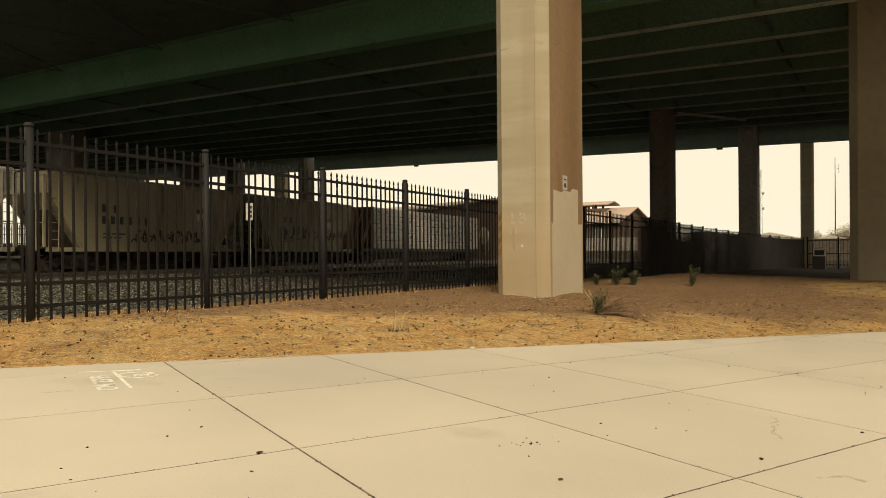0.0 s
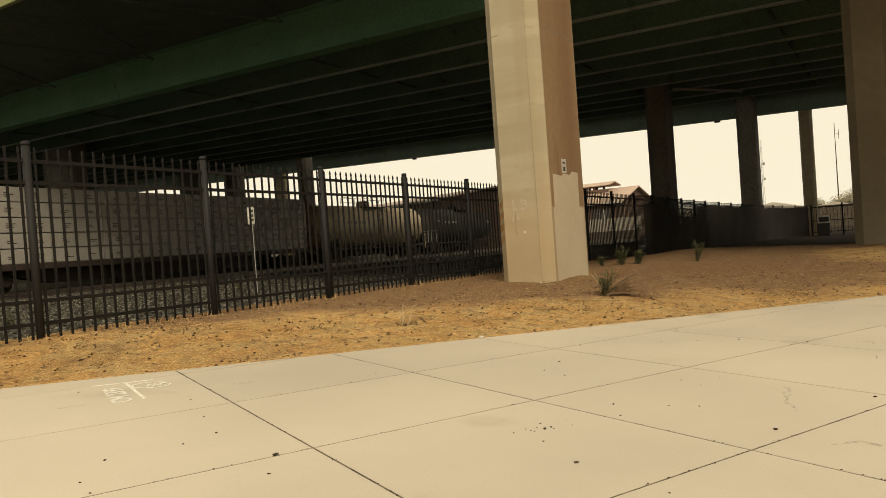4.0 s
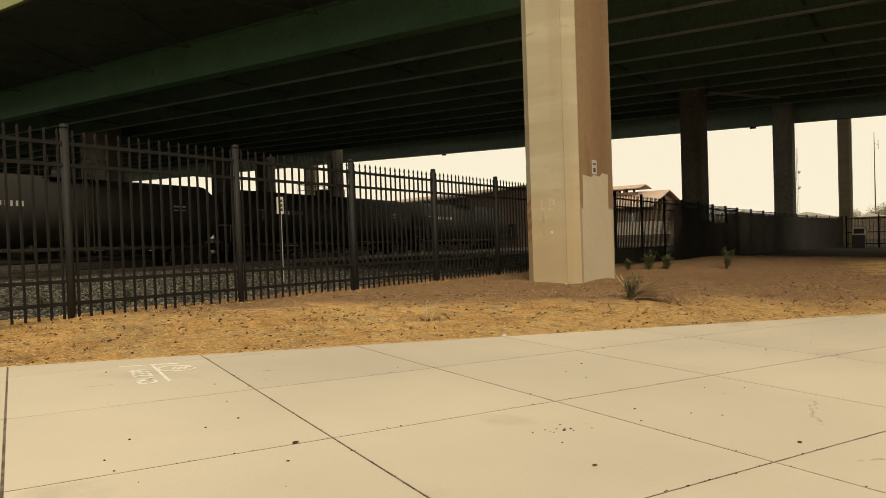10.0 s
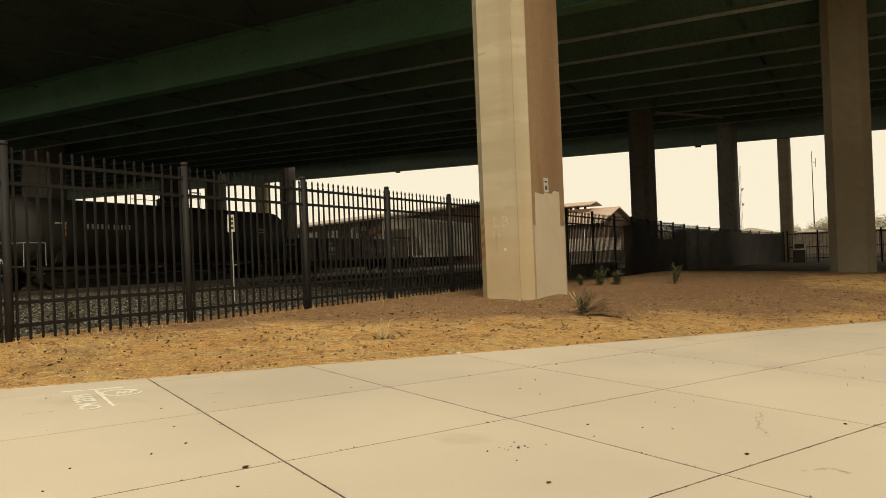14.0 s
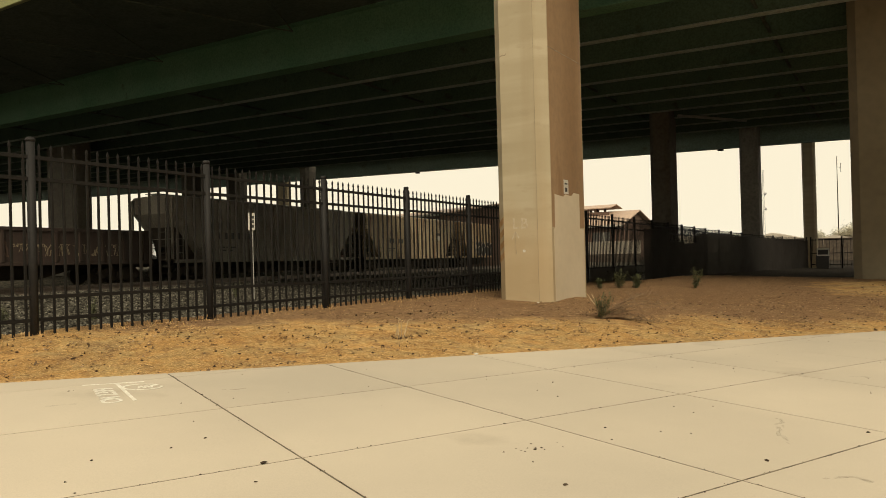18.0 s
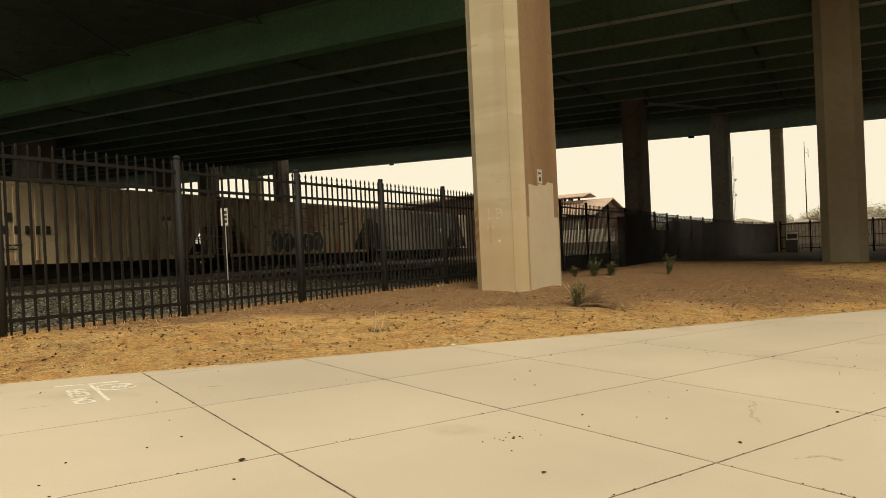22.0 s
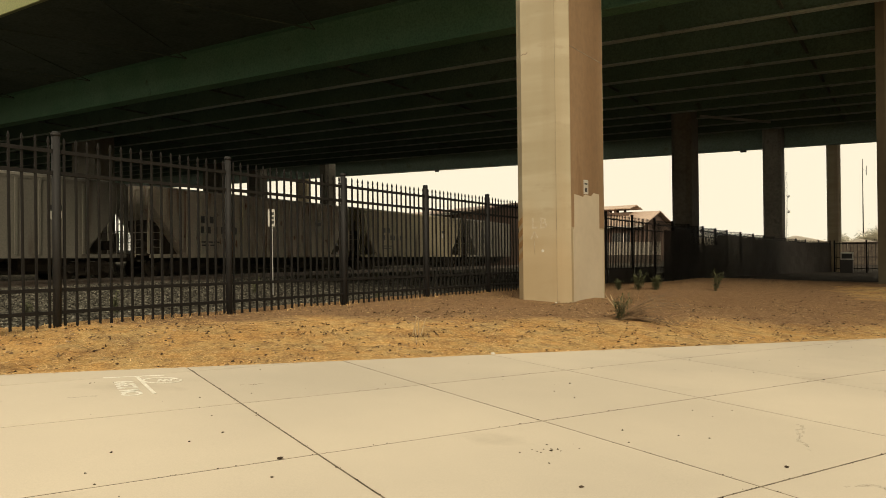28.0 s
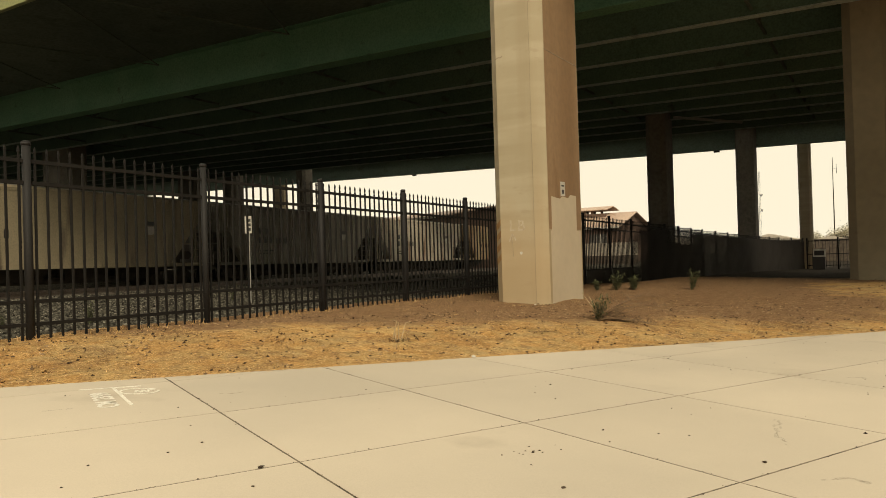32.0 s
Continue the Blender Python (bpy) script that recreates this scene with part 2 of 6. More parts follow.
def thin(m, clear):
    """Let a share of what lies behind show through a thin film or mesh."""
    n, l = m.node_tree.nodes, m.node_tree.links
    mixer, gap = n.new("ShaderNodeMixShader"), n.new("ShaderNodeBsdfTransparent")
    mixer.inputs[0].default_value = clear
    l.new(n["Principled BSDF"].outputs[0], mixer.inputs[1])
    l.new(gap.outputs[0], mixer.inputs[2])
    out = [k for k in n if k.bl_idname == "ShaderNodeOutputMaterial"][0]
    l.new(mixer.outputs[0], out.inputs["Surface"])
    return m


def screen_mat():
    """Woven privacy mesh: dark cloth that lets some of the far side through."""
    m = mat("screen_fabric", (0.072, 0.066, 0.059), (0.088, 0.081, 0.073), rough=0.9, big=1.2, fine=30, bump=0.1, spec=0.15)
    return thin(m, 0.17)


M_GROUND = ground_mat()
M_SLAB = mat("path_concrete", (0.455, 0.408, 0.331), (0.58, 0.515, 0.411), (0.41, 0.36, 0.284), rough=0.9, big=0.28, fine=130, bump=0.02, spots=0.28, rand=0.03, world_space=True, grain_amount=0.14)
M_COLUMN = column_mat()
# far columns' concrete, its tone darkened for the shade under the decks
M_DARKCOL = mat("shaded_concrete", (0.132, 0.122, 0.102), (0.172, 0.158, 0.132), (0.095, 0.086, 0.070), rough=0.92, big=0.6, fine=6, bump=0.05, spots=0.3)
M_PATCH = mat("patch_paint", (0.565, 0.49, 0.365), (0.52, 0.445, 0.325), rough=0.8, big=0.8, fine=6, bump=0.02, grain_amount=0.1)
M_MARK = mat("marking_paint", (0.86, 0.84, 0.76), (0.74, 0.71, 0.62), rough=0.8, big=9, fine=60, bump=0.0)
M_STRIPE = mat("stripe_paint", (0.30, 0.165, 0.05), (0.40, 0.25, 0.11), rough=0.8, big=6, fine=60, bump=0.0)
M_JOINT = mat("joint_filler", (0.085, 0.067, 0.046), (0.20, 0.165, 0.115), rough=0.95, big=9, fine=60, lo=0.4, hi=0.6)
# one green paint in two tones: inner girders shaded, the fascia girder lit
M_SHADED_GREEN = mat("girder_paint", (0.092, 0.148, 0.112), (0.112, 0.17, 0.13), (0.074, 0.084, 0.066), rough=0.85, big=0.5, fine=18, bump=0.05, spots=0.3, spec=0.08)
M_LIT_FASCIA = mat("lit_fascia_paint", (0.108, 0.218, 0.138), (0.138, 0.25, 0.168), (0.083, 0.12, 0.08), rough=0.85, big=0.5, fine=18, bump=0.05, spots=0.2, spec=0.1)
# soffit and bracing tone, with the shade under the deck put into it
M_DECK = mat("shaded_soffit", (0.074, 0.09, 0.074), (0.098, 0.115, 0.094), (0.055, 0.064, 0.052), rough=0.92, big=0.5, fine=9, bump=0.1, spots=0.3, spec=0.1)
M_FENCE = mat("fence_coat", (0.0105, 0.0098, 0.0092), (0.0155, 0.0142, 0.0128), (0.024, 0.020, 0.015), rough=0.72, big=2, fine=40, bump=0.03, spots=0.12, spec=0.2)
M_POST = mat("post_coat", (0.0145, 0.0142, 0.0145), (0.020, 0.0195, 0.0195), (0.03, 0.026, 0.022), rough=0.66, big=2, fine=40, bump=0.03, spots=0.12, spec=0.26)
M_SCREEN = screen_mat()
M_STEEL = mat("rail_steel", (0.22, 0.19, 0.16), (0.15, 0.12, 0.10), rough=0.45, metal=0.8, big=4, fine=30)
M_TIE = mat("tie_wood", (0.06, 0.045, 0.033), (0.10, 0.08, 0.06), rough=0.95, big=4, fine=30)

M_GALV = mat("galvanized", (0.42, 0.42, 0.40), (0.33, 0.33, 0.31), rough=0.5, metal=0.3, big=5, fine=40)
M_WHITE = mat("white_paint", (0.62, 0.60, 0.54), (0.52, 0.50, 0.44), rough=0.6, big=4, fine=40, bump=0.03)
M_BLACK = mat("black_paint", (0.014, 0.013, 0.012), (0.03, 0.027, 0.024), (0.07, 0.05, 0.035), rough=0.5, big=1.2, fine=20, bump=0.05, spots=0.2)
M_UNDER = mat("truck_grime", (0.036, 0.030, 0.024), (0.062, 0.049, 0.036), rough=0.85, big=3, fine=25, spec=0.25)
M_LEAF = mat("weed_leaf", (0.075, 0.085, 0.036), (0.13, 0.135, 0.058), rough=0.7, big=9, fine=50)
# far leaves, their colour paled to carry the smoke haze
M_TREE = mat("haze_paled_leaf", (0.52, 0.49, 0.38), (0.62, 0.58, 0.46), rough=0.85, big=2, fine=20)
M_WASH = mat("brown_wash", (0.235, 0.145, 0.075), (0.31, 0.205, 0.115), (0.20, 0.11, 0.05), rough=0.85, big=0.8, fine=8, bump=0.04, spots=0.35, streak=True, grain_amount=0.25)
M_SEAM = mat("form_seam", (0.20, 0.155, 0.105), (0.34, 0.28, 0.20), rough=0.9, big=3, fine=20)
M_FADED = mat("faded_paint", (0.50, 0.435, 0.325), (0.41, 0.335, 0.23), rough=0.85, big=11, fine=60, bump=0)

M_EDGE = mat("edge_paint", (0.20, 0.215, 0.075), (0.24, 0.25, 0.095), rough=0.6, big=0.6, fine=18)
M_BRICKISH = mat("brown_wall", (0.14, 0.088, 0.063), (0.11, 0.07, 0.05), (0.08, 0.055, 0.042), rough=0.85, big=0.4, fine=6, spots=0.3)
M_ROOF = mat("metal_roof", (0.50, 0.37, 0.28), (0.42, 0.31, 0.24), (0.28, 0.19, 0.14), rough=0.6, big=0.3, fine=5, spots=0.3)
M_WINDOW = mat("dusty_window", (0.10, 0.10, 0.095), (0.16, 0.155, 0.14), rough=0.25, big=1, fine=8, bump=0.02)
M_PALEWALL = mat("pale_wall", (0.40, 0.36, 0.30), (0.33, 0.30, 0.25), rough=0.85, big=0.4, fine=6)
# paler than the webs: light bounced up onto the flanges is in this tone
M_FLANGE = mat("lit_flange", (0.30, 0.365, 0.345), (0.36, 0.42, 0.395), (0.19, 0.22, 0.195), rough=0.9, big=0.5, fine=12, bump=0.04, spots=0.35)
# tan concrete with the bridge's shade mixed into its tone
M_SHADECOL = mat("shaded_tan_concrete", (0.185, 0.157, 0.103), (0.23, 0.197, 0.134), (0.145, 0.118, 0.074), rough=0.9, big=0.5, fine=5, bump=0.03, spots=0.25, grain_amount=0.22)
M_TEAL = mat("far_girder_paint", (0.175, 0.255, 0.21), (0.215, 0.295, 0.245), (0.14, 0.165, 0.125), rough=0.6, big=0.3, fine=8, bump=0.04, spots=0.25)
M_SALMON = mat("salmon_paint", (0.46, 0.20, 0.14), (0.40, 0.165, 0.115), rough=0.8, big=0.6, fine=8)
# far roofs: smoke haze is painted in as a paler tone
M_PALEROOF = mat("haze_paled_roof", (0.50, 0.45, 0.38), (0.42, 0.38, 0.32), rough=0.7, big=0.3, fine=5)
M_SCUFF = thin(mat("tyre_scuff", (0.30, 0.265, 0.205), (0.26, 0.228, 0.175), rough=0.9, big=12, fine=80, bump=0.0), 0.945)


def island_mat(name, tones, rough=0.85):
    """Many small pieces, each in a tone of its own."""
    m = bpy.data.materials.new(name)
    m.use_nodes = True
    n, l = m.node_tree.nodes, m.node_tree.links
    geo, ramp = n.new("ShaderNodeNewGeometry"), n.new("ShaderNodeValToRGB")
    while len(ramp.color_ramp.elements) < len(tones):
        ramp.color_ramp.elements.new(0.5)
    for k, (e, c) in enumerate(zip(ramp.color_ramp.elements, tones)):
        e.position, e.color = k / (len(tones) - 1), (*c, 1)
    l.new(geo.outputs["Random Per Island"], ramp.inputs["Fac"])
    l.new(ramp.outputs["Color"], n["Principled BSDF"].inputs["Base Color"])
    n["Principled BSDF"].inputs["Roughness"].default_value = rough
    n["Principled BSDF"].inputs["Specular IOR Level"].default_value = 0.15
    return m


M_STRAW = island_mat("dry_straw", [(0.16, 0.084, 0.03), (0.42, 0.245, 0.088), (0.64, 0.40, 0.155), (0.78, 0.52, 0.225), (0.88, 0.66, 0.35)])
M_STONE = island_mat("ballast_rock", [(0.02, 0.018, 0.015), (0.036, 0.034, 0.028), (0.068, 0.064, 0.052), (0.11, 0.105, 0.086), (0.21, 0.20, 0.165)], 0.95)
M_GRIT = island_mat("path_crumb", [(0.018, 0.013, 0.009), (0.04, 0.029, 0.02), (0.075, 0.055, 0.038)], 0.95)
M_CLOD = island_mat("dark_clod", [(0.045, 0.028, 0.017), (0.09, 0.056, 0.032), (0.15, 0.098, 0.055), (0.30, 0.205, 0.115), (0.42, 0.30, 0.18)], 0.95)
M_TWIG = mat("dead_twig", (0.15, 0.10, 0.058), (0.25, 0.17, 0.10), rough=0.85, big=9, fine=50)
M_STALK = mat("dry_stalk", (0.46, 0.34, 0.19), (0.55, 0.42, 0.25), rough=0.8, big=9, fine=50)

# ---------- mesh helpers ----------


def box(bm, lo, hi, bevel=0.0):
    vs = [bm.verts.new((x, y, z)) for x in (lo[0], hi[0]) for y in (lo[1], hi[1]) for z in (lo[2], hi[2])]
    fs = [bm.faces.new([vs[i] for i in q]) for q in ((0, 1, 3, 2), (4, 6, 7, 5), (0, 4, 5, 1), (2, 3, 7, 6), (0, 2, 6, 4), (1, 5, 7, 3))]
    if bevel:
        es = {e for f in fs for e in f.edges}
        bmesh.ops.bevel(bm, geom=list(es), offset=bevel, segments=1, affect="EDGES", profile=0.5)
    return bm


def rod(bm, p, q, r, r2=None, seg=8, caps=True):
    p, q = Vector(p), Vector(q)
    r2 = r if r2 is None else r2
    way = (q - p).normalized()
    side = way.orthogonal().normalized()
    up = way.cross(side)
    rings = []
    for c, rad in ((p, r), (q, r2)):
        rings.append([bm.verts.new(c + rad * (math.cos(a) * side + math.sin(a) * up)) for a in (2 * math.pi * i / seg + math.pi / seg for i in range(seg))])
    for i in range(seg):
        f = bm.faces.new((rings[0][i], rings[0][(i + 1) % seg], rings[1][(i + 1) % seg], rings[1][i]))
        f.smooth = seg > 6
    if caps:
        bm.faces.new(rings[0][::-1])
        bm.faces.new(rings[1])
    return bm


def beam(bm, p, q, w, h):
    """A bar of rectangular section from p to q."""
    p, q = Vector(p), Vector(q)
    way = (q - p).normalized()
    up = Vector((0, 0, 1)) if abs(way.z) < 0.95 else Vector((0, 1, 0))
    side = way.cross(up).normalized()
    up = side.cross(way)
    a = [[bm.verts.new(c + sx * w / 2 * side + sy * h / 2 * up) for sx, sy in ((-1, -1), (1, -1), (1, 1), (-1, 1))] for c in (p, q)]
    for i in range(4):
        bm.faces.new((a[0][i], a[0][(i + 1) % 4], a[1][(i + 1) % 4], a[1][i]))
    bm.faces.new(a[0][::-1])
    bm.faces.new(a[1])
    return bm


def loft(bm, rings, closed=True, caps=True, smooth=False):
    vs = [[bm.verts.new(p) for p in ring] for ring in rings]
    for u, v in zip(vs, vs[1:]):
        k = len(u)
        for i in range(k if closed else k - 1):
            f = bm.faces.new((u[i], u[(i + 1) % k], v[(i + 1) % k], v[i]))
            f.smooth = smooth
    if caps:
        bm.faces.new(vs[0][::-1])
        bm.faces.new(vs[-1])
    return bm


def mesh_of(name, bm, material):
    bmesh.ops.recalc_face_normals(bm, faces=bm.faces)
    me = bpy.data.meshes.new(name)
    bm.to_mesh(me)
    bm.free()
    me.materials.append(material)
    return me


def part(name, bm, material, parent=None, label="", at=None):
    ob = new(name, mesh_of(name, bm, material))
    if parent is not None:
        ob.parent = parent
    if at is not None:
        ob.matrix_basis = at
    return tagged(ob, label)


def shared(name, me, parent, m):
    ob = new(name, me)
    ob.parent = parent
    ob.matrix_basis = m
    return ob


def thing(name, label, category, group="", at=None, kind=""):
    ob = new(name)
    ob.empty_display_size = 0.3
    if at is not None:
        ob.matrix_basis = at
    return tagged(ob, label, category, group, kind)


def bm_new():
    return bmesh.new()


def smooth01(v, a, b):
    v = min(max((v - a) / (b - a), 0.0), 1.0)
    return v * v * (3 - 2 * v)


# ---------- ground ----------
EDGE = Vector((-3.6, 7.1))
EDGE_N = Vector((-0.811, 0.585))


FALL = 0.0253   # the site falls gently across the view


def lift(x, y):
    return -FALL * ((x - 0.27) * 0.84 + (y - 0.6) * 0.54)


ALONG = math.degrees(math.atan(-FALL * 0.54))
ACROSS = math.degrees(math.atan(FALL * 0.84))


def off_path(x, y):
    return (x - EDGE.x) * EDGE_N.x + (y - EDGE.y) * EDGE_N.y


def height(x, y):
    d = off_path(x, y)
    if d < 0 and -12 < x < 30 and y < 60:
        h = -0.09
    else:
        h = -0.015 + 0.165 * smooth01(d, 0, 2.6)
        h += 0.045 * noise.noise((x * 0.9, y * 0.9, 3)) * smooth01(d, 0.1, 1.0) + 0.02 * noise.noise((x * 4, y * 4, 9)) * smooth01(d, 0.05, 0.4)
    h += 0.06 * math.exp(-((x + 5.5) ** 2 + (y - 12.9) ** 2) / 2.5) * (d > 0)
    far = smooth01(y, 20, 34)
    h = h * (1 - far) + far * (-0.05 - 0.08 * smooth01(y, 34, 75))
    h += 0.27 * smooth01(y, 14.0, 20.5) * (1 - smooth01(y, 22.8, 27)) * smooth01(x, -7.5, -4.5) * smooth01(d, 0.4, 3.0)   # low dirt hump under the bridge
    bed = smooth01(-x, 8.5, 10.5)
    u = -x - 0.12 * (y - 20)
    bed_drop = 0.29 * smooth01(u, 27.4, 29.6) * (1 - smooth01(u, 34.6, 37.0)) * smooth01(-x, 20, 24)   # the second track lies lower
    h -= bed_drop
    return h * (1 - bed) + bed * (-0.27 - bed_drop + 0.03 * noise.noise((x, y, 0))) + lift(min(max(x, -45), 20), min(max(y, -20), 76))


def build_ground():
    def axis(parts, out):
        v = []
        for a, b, s in parts:
            v += list(np.arange(a, b, s))
        lo, hi, steps = v[0], parts[-1][1], [2, 5, 10, 20, 40, 80, 160, 320, 640, out]
        return sorted({round(lo - s, 3) for s in steps} | {round(float(q), 3) for q in v} | {round(hi + s, 3) for s in [0] + steps})
    xs = axis([(-42, -11, 0.6), (-11, 2.0, 0.1), (2.0, 12, 0.8)], 2600)
    ys = axis([(-6, 2.5, 0.5), (2.5, 15, 0.1), (15, 34, 0.25), (34, 80, 1.0)], 2600)
    verts = [(x, y, height(x, y)) for y in ys for x in xs]
    k = len(xs)
    faces = [(j * k + i, j * k + i + 1, (j + 1) * k + i + 1, (j + 1) * k + i) for j in range(len(ys) - 1) for i in range(k - 1)]
    me = bpy.data.meshes.new("ground")
    me.from_pydata(verts, [], faces)
    me.materials.append(M_GROUND)
    for p in me.polygons:
        p.use_smooth = True
    ob = new("ground", me)
    tagged(ob, "dry straw-covered dirt turning to grey track ballast", "ground", kind="structure")


build_ground()

# ---------- overpass ----------
SOFFIT, FLANGE = 8.85, 7.35
GIRDERS = (18.1, 20.7, 23.15, 25.6, 27.8, 30.0, 32.2, 34.1, 36.2, 38.5)
X0, X1 = -150.0, 70.0
RAMP, RAMP_SOFFIT, RAMP_FLANGE = 60.8, 11.56, 9.47


def girder(o, y, lo, hi, w, m, label=""):
    bm = bm_new()
    box(bm, (X0, y - 0.012, lo + 0.035), (X1, y + 0.012, hi - 0.035))
    g = part("girder", bm, m, o, label)
    bm = bm_new()
    box(bm, (X0, y - w, lo), (X1, y + w, lo + 0.034))
    part("bottom_flange", bm, M_FLANGE if w < 0.25 else m, g, "lower flange, toned paler for bounced light" if w < 0.25 else "")
    bm = bm_new()
    box(bm, (X0, y - w, hi - 0.034), (X1, y + w, hi - 0.002))
    part("top_flange", bm, m, g)


def build_overpass():
    o = thing("highway_overpass", "wide highway overpass on green steel girders", "overpass", kind="structure", at=pose(0, 0, lift(0, 0), ALONG, ACROSS, 0))
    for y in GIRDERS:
        girder(o, y, FLANGE, SOFFIT, 0.28 if y == 18.1 else 0.125, M_LIT_FASCIA if y == 18.1 else M_SHADED_GREEN, "green painted steel girder" if y == 18.1 else "")
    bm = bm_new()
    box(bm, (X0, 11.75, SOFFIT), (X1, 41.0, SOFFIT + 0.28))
    part("deck", bm, M_DECK, o, "concrete deck slab, toned dark for underside shade")
    for y in (11.75, 40.7):
        bm = bm_new()
        box(bm, (X0, y, SOFFIT + 0.28), (X1, y + 0.3, SOFFIT + 1.2), 0.02)
        part("parapet", bm, M_COLUMN, o)
    bm = bm_new()
    box(bm, (X0, 11.6, SOFFIT - 0.12), (X1, 11.745, SOFFIT + 0.9), 0.02)
    part("edge_beam", bm, M_EDGE, o, "olive green steel edge beam")
    # thin bracing under the near overhang
    bm = bm_new()
    for q in (-3.2, 3.2):
        beam(bm, (0, 17.8, FLANGE + 1.2), (q, 12.0, SOFFIT - 0.08), 0.035, 0.04)
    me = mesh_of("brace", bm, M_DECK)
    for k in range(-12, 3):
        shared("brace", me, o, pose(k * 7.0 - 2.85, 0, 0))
    # cross frames
    for a, b in zip(GIRDERS, GIRDERS[1:]):
        bm = bm_new()
        lo, hi = FLANGE + 0.2, SOFFIT - 0.15
        beam(bm, (0, a + 0.03, lo), (0, b - 0.03, lo), 0.07, 0.07)
        m = (a + b) / 2
        beam(bm, (0.0, a + 0.03, hi), (0.0, m, lo + 0.06), 0.06, 0.06)
        beam(bm, (0.0, b - 0.03, hi), (0.0, m, lo + 0.06), 0.06, 0.06)
        me = mesh_of("cross_frame", bm, M_DECK)
        for k in range(-12, 2):
            shared("cross_frame", me, o, pose(k * 7.0 - 2.85, 0, 0))
    # drain pipe below the girders
    bm = bm_new()
    rod(bm, (-8.0, 32.9, 7.24), (-5.6, 35.6, 7.18), 0.06)
    part("drain_pipe", bm, M_GALV, o, "pale drain pipe under the girders")


build_overpass()


def build_ramp():
    """A second, higher roadway beyond the first."""
    o = thing("far_overpass", "second overpass behind, with a pale teal fascia girder", "overpass", kind="structure", at=pose(0, 0, lift(0, 0), ALONG, ACROSS, 0))
    girder(o, 55.2, RAMP_SOFFIT - 0.8, RAMP_SOFFIT, 0.2, M_TEAL)
    girder(o, RAMP, RAMP_FLANGE, RAMP_SOFFIT, 0.3, M_TEAL, "pale teal fascia girder")
    part("deck", box(bm_new(), (X0, 45.0, RAMP_SOFFIT), (X1, 62.4, RAMP_SOFFIT + 0.3)), M_DECK, o, "concrete deck slab, toned dark for underside shade")
    for y in (45.0, 62.1):
        part("parapet", box(bm_new(), (X0, y, RAMP_SOFFIT + 0.3), (X1, y + 0.3, RAMP_SOFFIT + 1.2), 0.02), M_COLUMN, o)
    for x in (-42, -30.5, -12.0, -2.2):
        f = part("fixture", box(bm_new(), (x, 60.9, RAMP_FLANGE - 0.14), (x + 0.45, 61.1, RAMP_FLANGE - 0.004), 0.02), M_UNDER, o)


build_ramp()


def chamfered(x0, x1, y0, y1, c, z):
    return [(x0 + c, y0, z), (x1 - c, y0, z), (x1, y0 + c, z), (x1, y1 - c, z), (x1 - c, y1, z), (x0 + c, y1, z), (x0, y1 - c, z), (x0, y0 + c, z)]


def bridge_column(x0, x1, y0, y1, c, base, label, m=None, top=SOFFIT):
    o = thing("bridge_column", label, "column", "columns under the overpass", pose((x0 + x1) / 2, (y0 + y1) / 2, base + lift(x0, y0)))
    hx, hy = (x1 - x0) / 2, (y1 - y0) / 2
    bm = bm_new()
    zs = [-0.35, 2.0, 5.35, 5.352, top - 0.02 - base]
    loft(bm, [chamfered(-hx, hx, -hy, hy, c, z) for z in zs])
    part("shaft", bm, m or M_COLUMN, o)
    return o


MAIN = bridge_column(-6.12, -5.04, 12.36, 14.36, 0.19, 0.17, "tall tan concrete column with repaired patch and faded paint marks")
bridge_column(-0.69, 0.38, 21.6, 22.9, 0.2, 0.41, "weathered tan concrete column on bare dirt, toned down for bridge shade", M_SHADECOL)
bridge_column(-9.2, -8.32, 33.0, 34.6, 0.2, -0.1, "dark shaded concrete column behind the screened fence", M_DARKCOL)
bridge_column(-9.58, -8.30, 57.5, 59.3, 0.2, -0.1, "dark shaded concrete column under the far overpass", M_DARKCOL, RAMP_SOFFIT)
bridge_column(-5.75, -4.85, 61.3, 62.2, 0.15, -0.2, "pale concrete column at the edge of the far overpass", None, RAMP_SOFFIT)
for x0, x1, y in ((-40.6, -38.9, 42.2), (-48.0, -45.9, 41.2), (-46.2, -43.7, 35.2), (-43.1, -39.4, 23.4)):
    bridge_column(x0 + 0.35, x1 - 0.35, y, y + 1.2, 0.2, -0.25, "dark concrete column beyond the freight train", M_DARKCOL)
bridge_column(-62.6, -60.8, 61.2, 62.2, 0.2, -0.25, "brownish concrete column beyond the overpass edge", None, RAMP_SOFFIT)

# ---------- fence ----------
FX, PITCH = -8.06, 2.455
TOP, PICKETS = 2.33, 17


def post_mesh():
    bm = bm_new()
    rod(bm, (0, 0, -0.3), (0, 0, TOP - 0.05), 0.047, seg=12)
    rod(bm, (0, 0, TOP - 0.05), (0, 0, TOP - 0.015), 0.053, seg=12)
    rod(bm, (0, 0, TOP - 0.015), (0, 0, TOP), 0.053, 0.036, seg=12)
    return mesh_of("post", bm, M_POST)


def picket_into(bm, y=0.0, x=0.0, z=0.0):
    s = 0.0118
    loft(bm, [[(x - s, y - s, z + q), (x + s, y - s, z + q), (x + s, y + s, z + q), (x - s, y + s, z + q)] for q in (0.05, 2.15)])
    loft(bm, [[(x - a, y - a, z + q), (x + a, y - a, z + q), (x + a, y + a, z + q), (x - a, y + a, z + q)] for q, a in ((2.15, 0.0085), (2.185, 0.0085), (2.203, 0.0125), (2.225, 0.0115), (2.265, 0.003))])


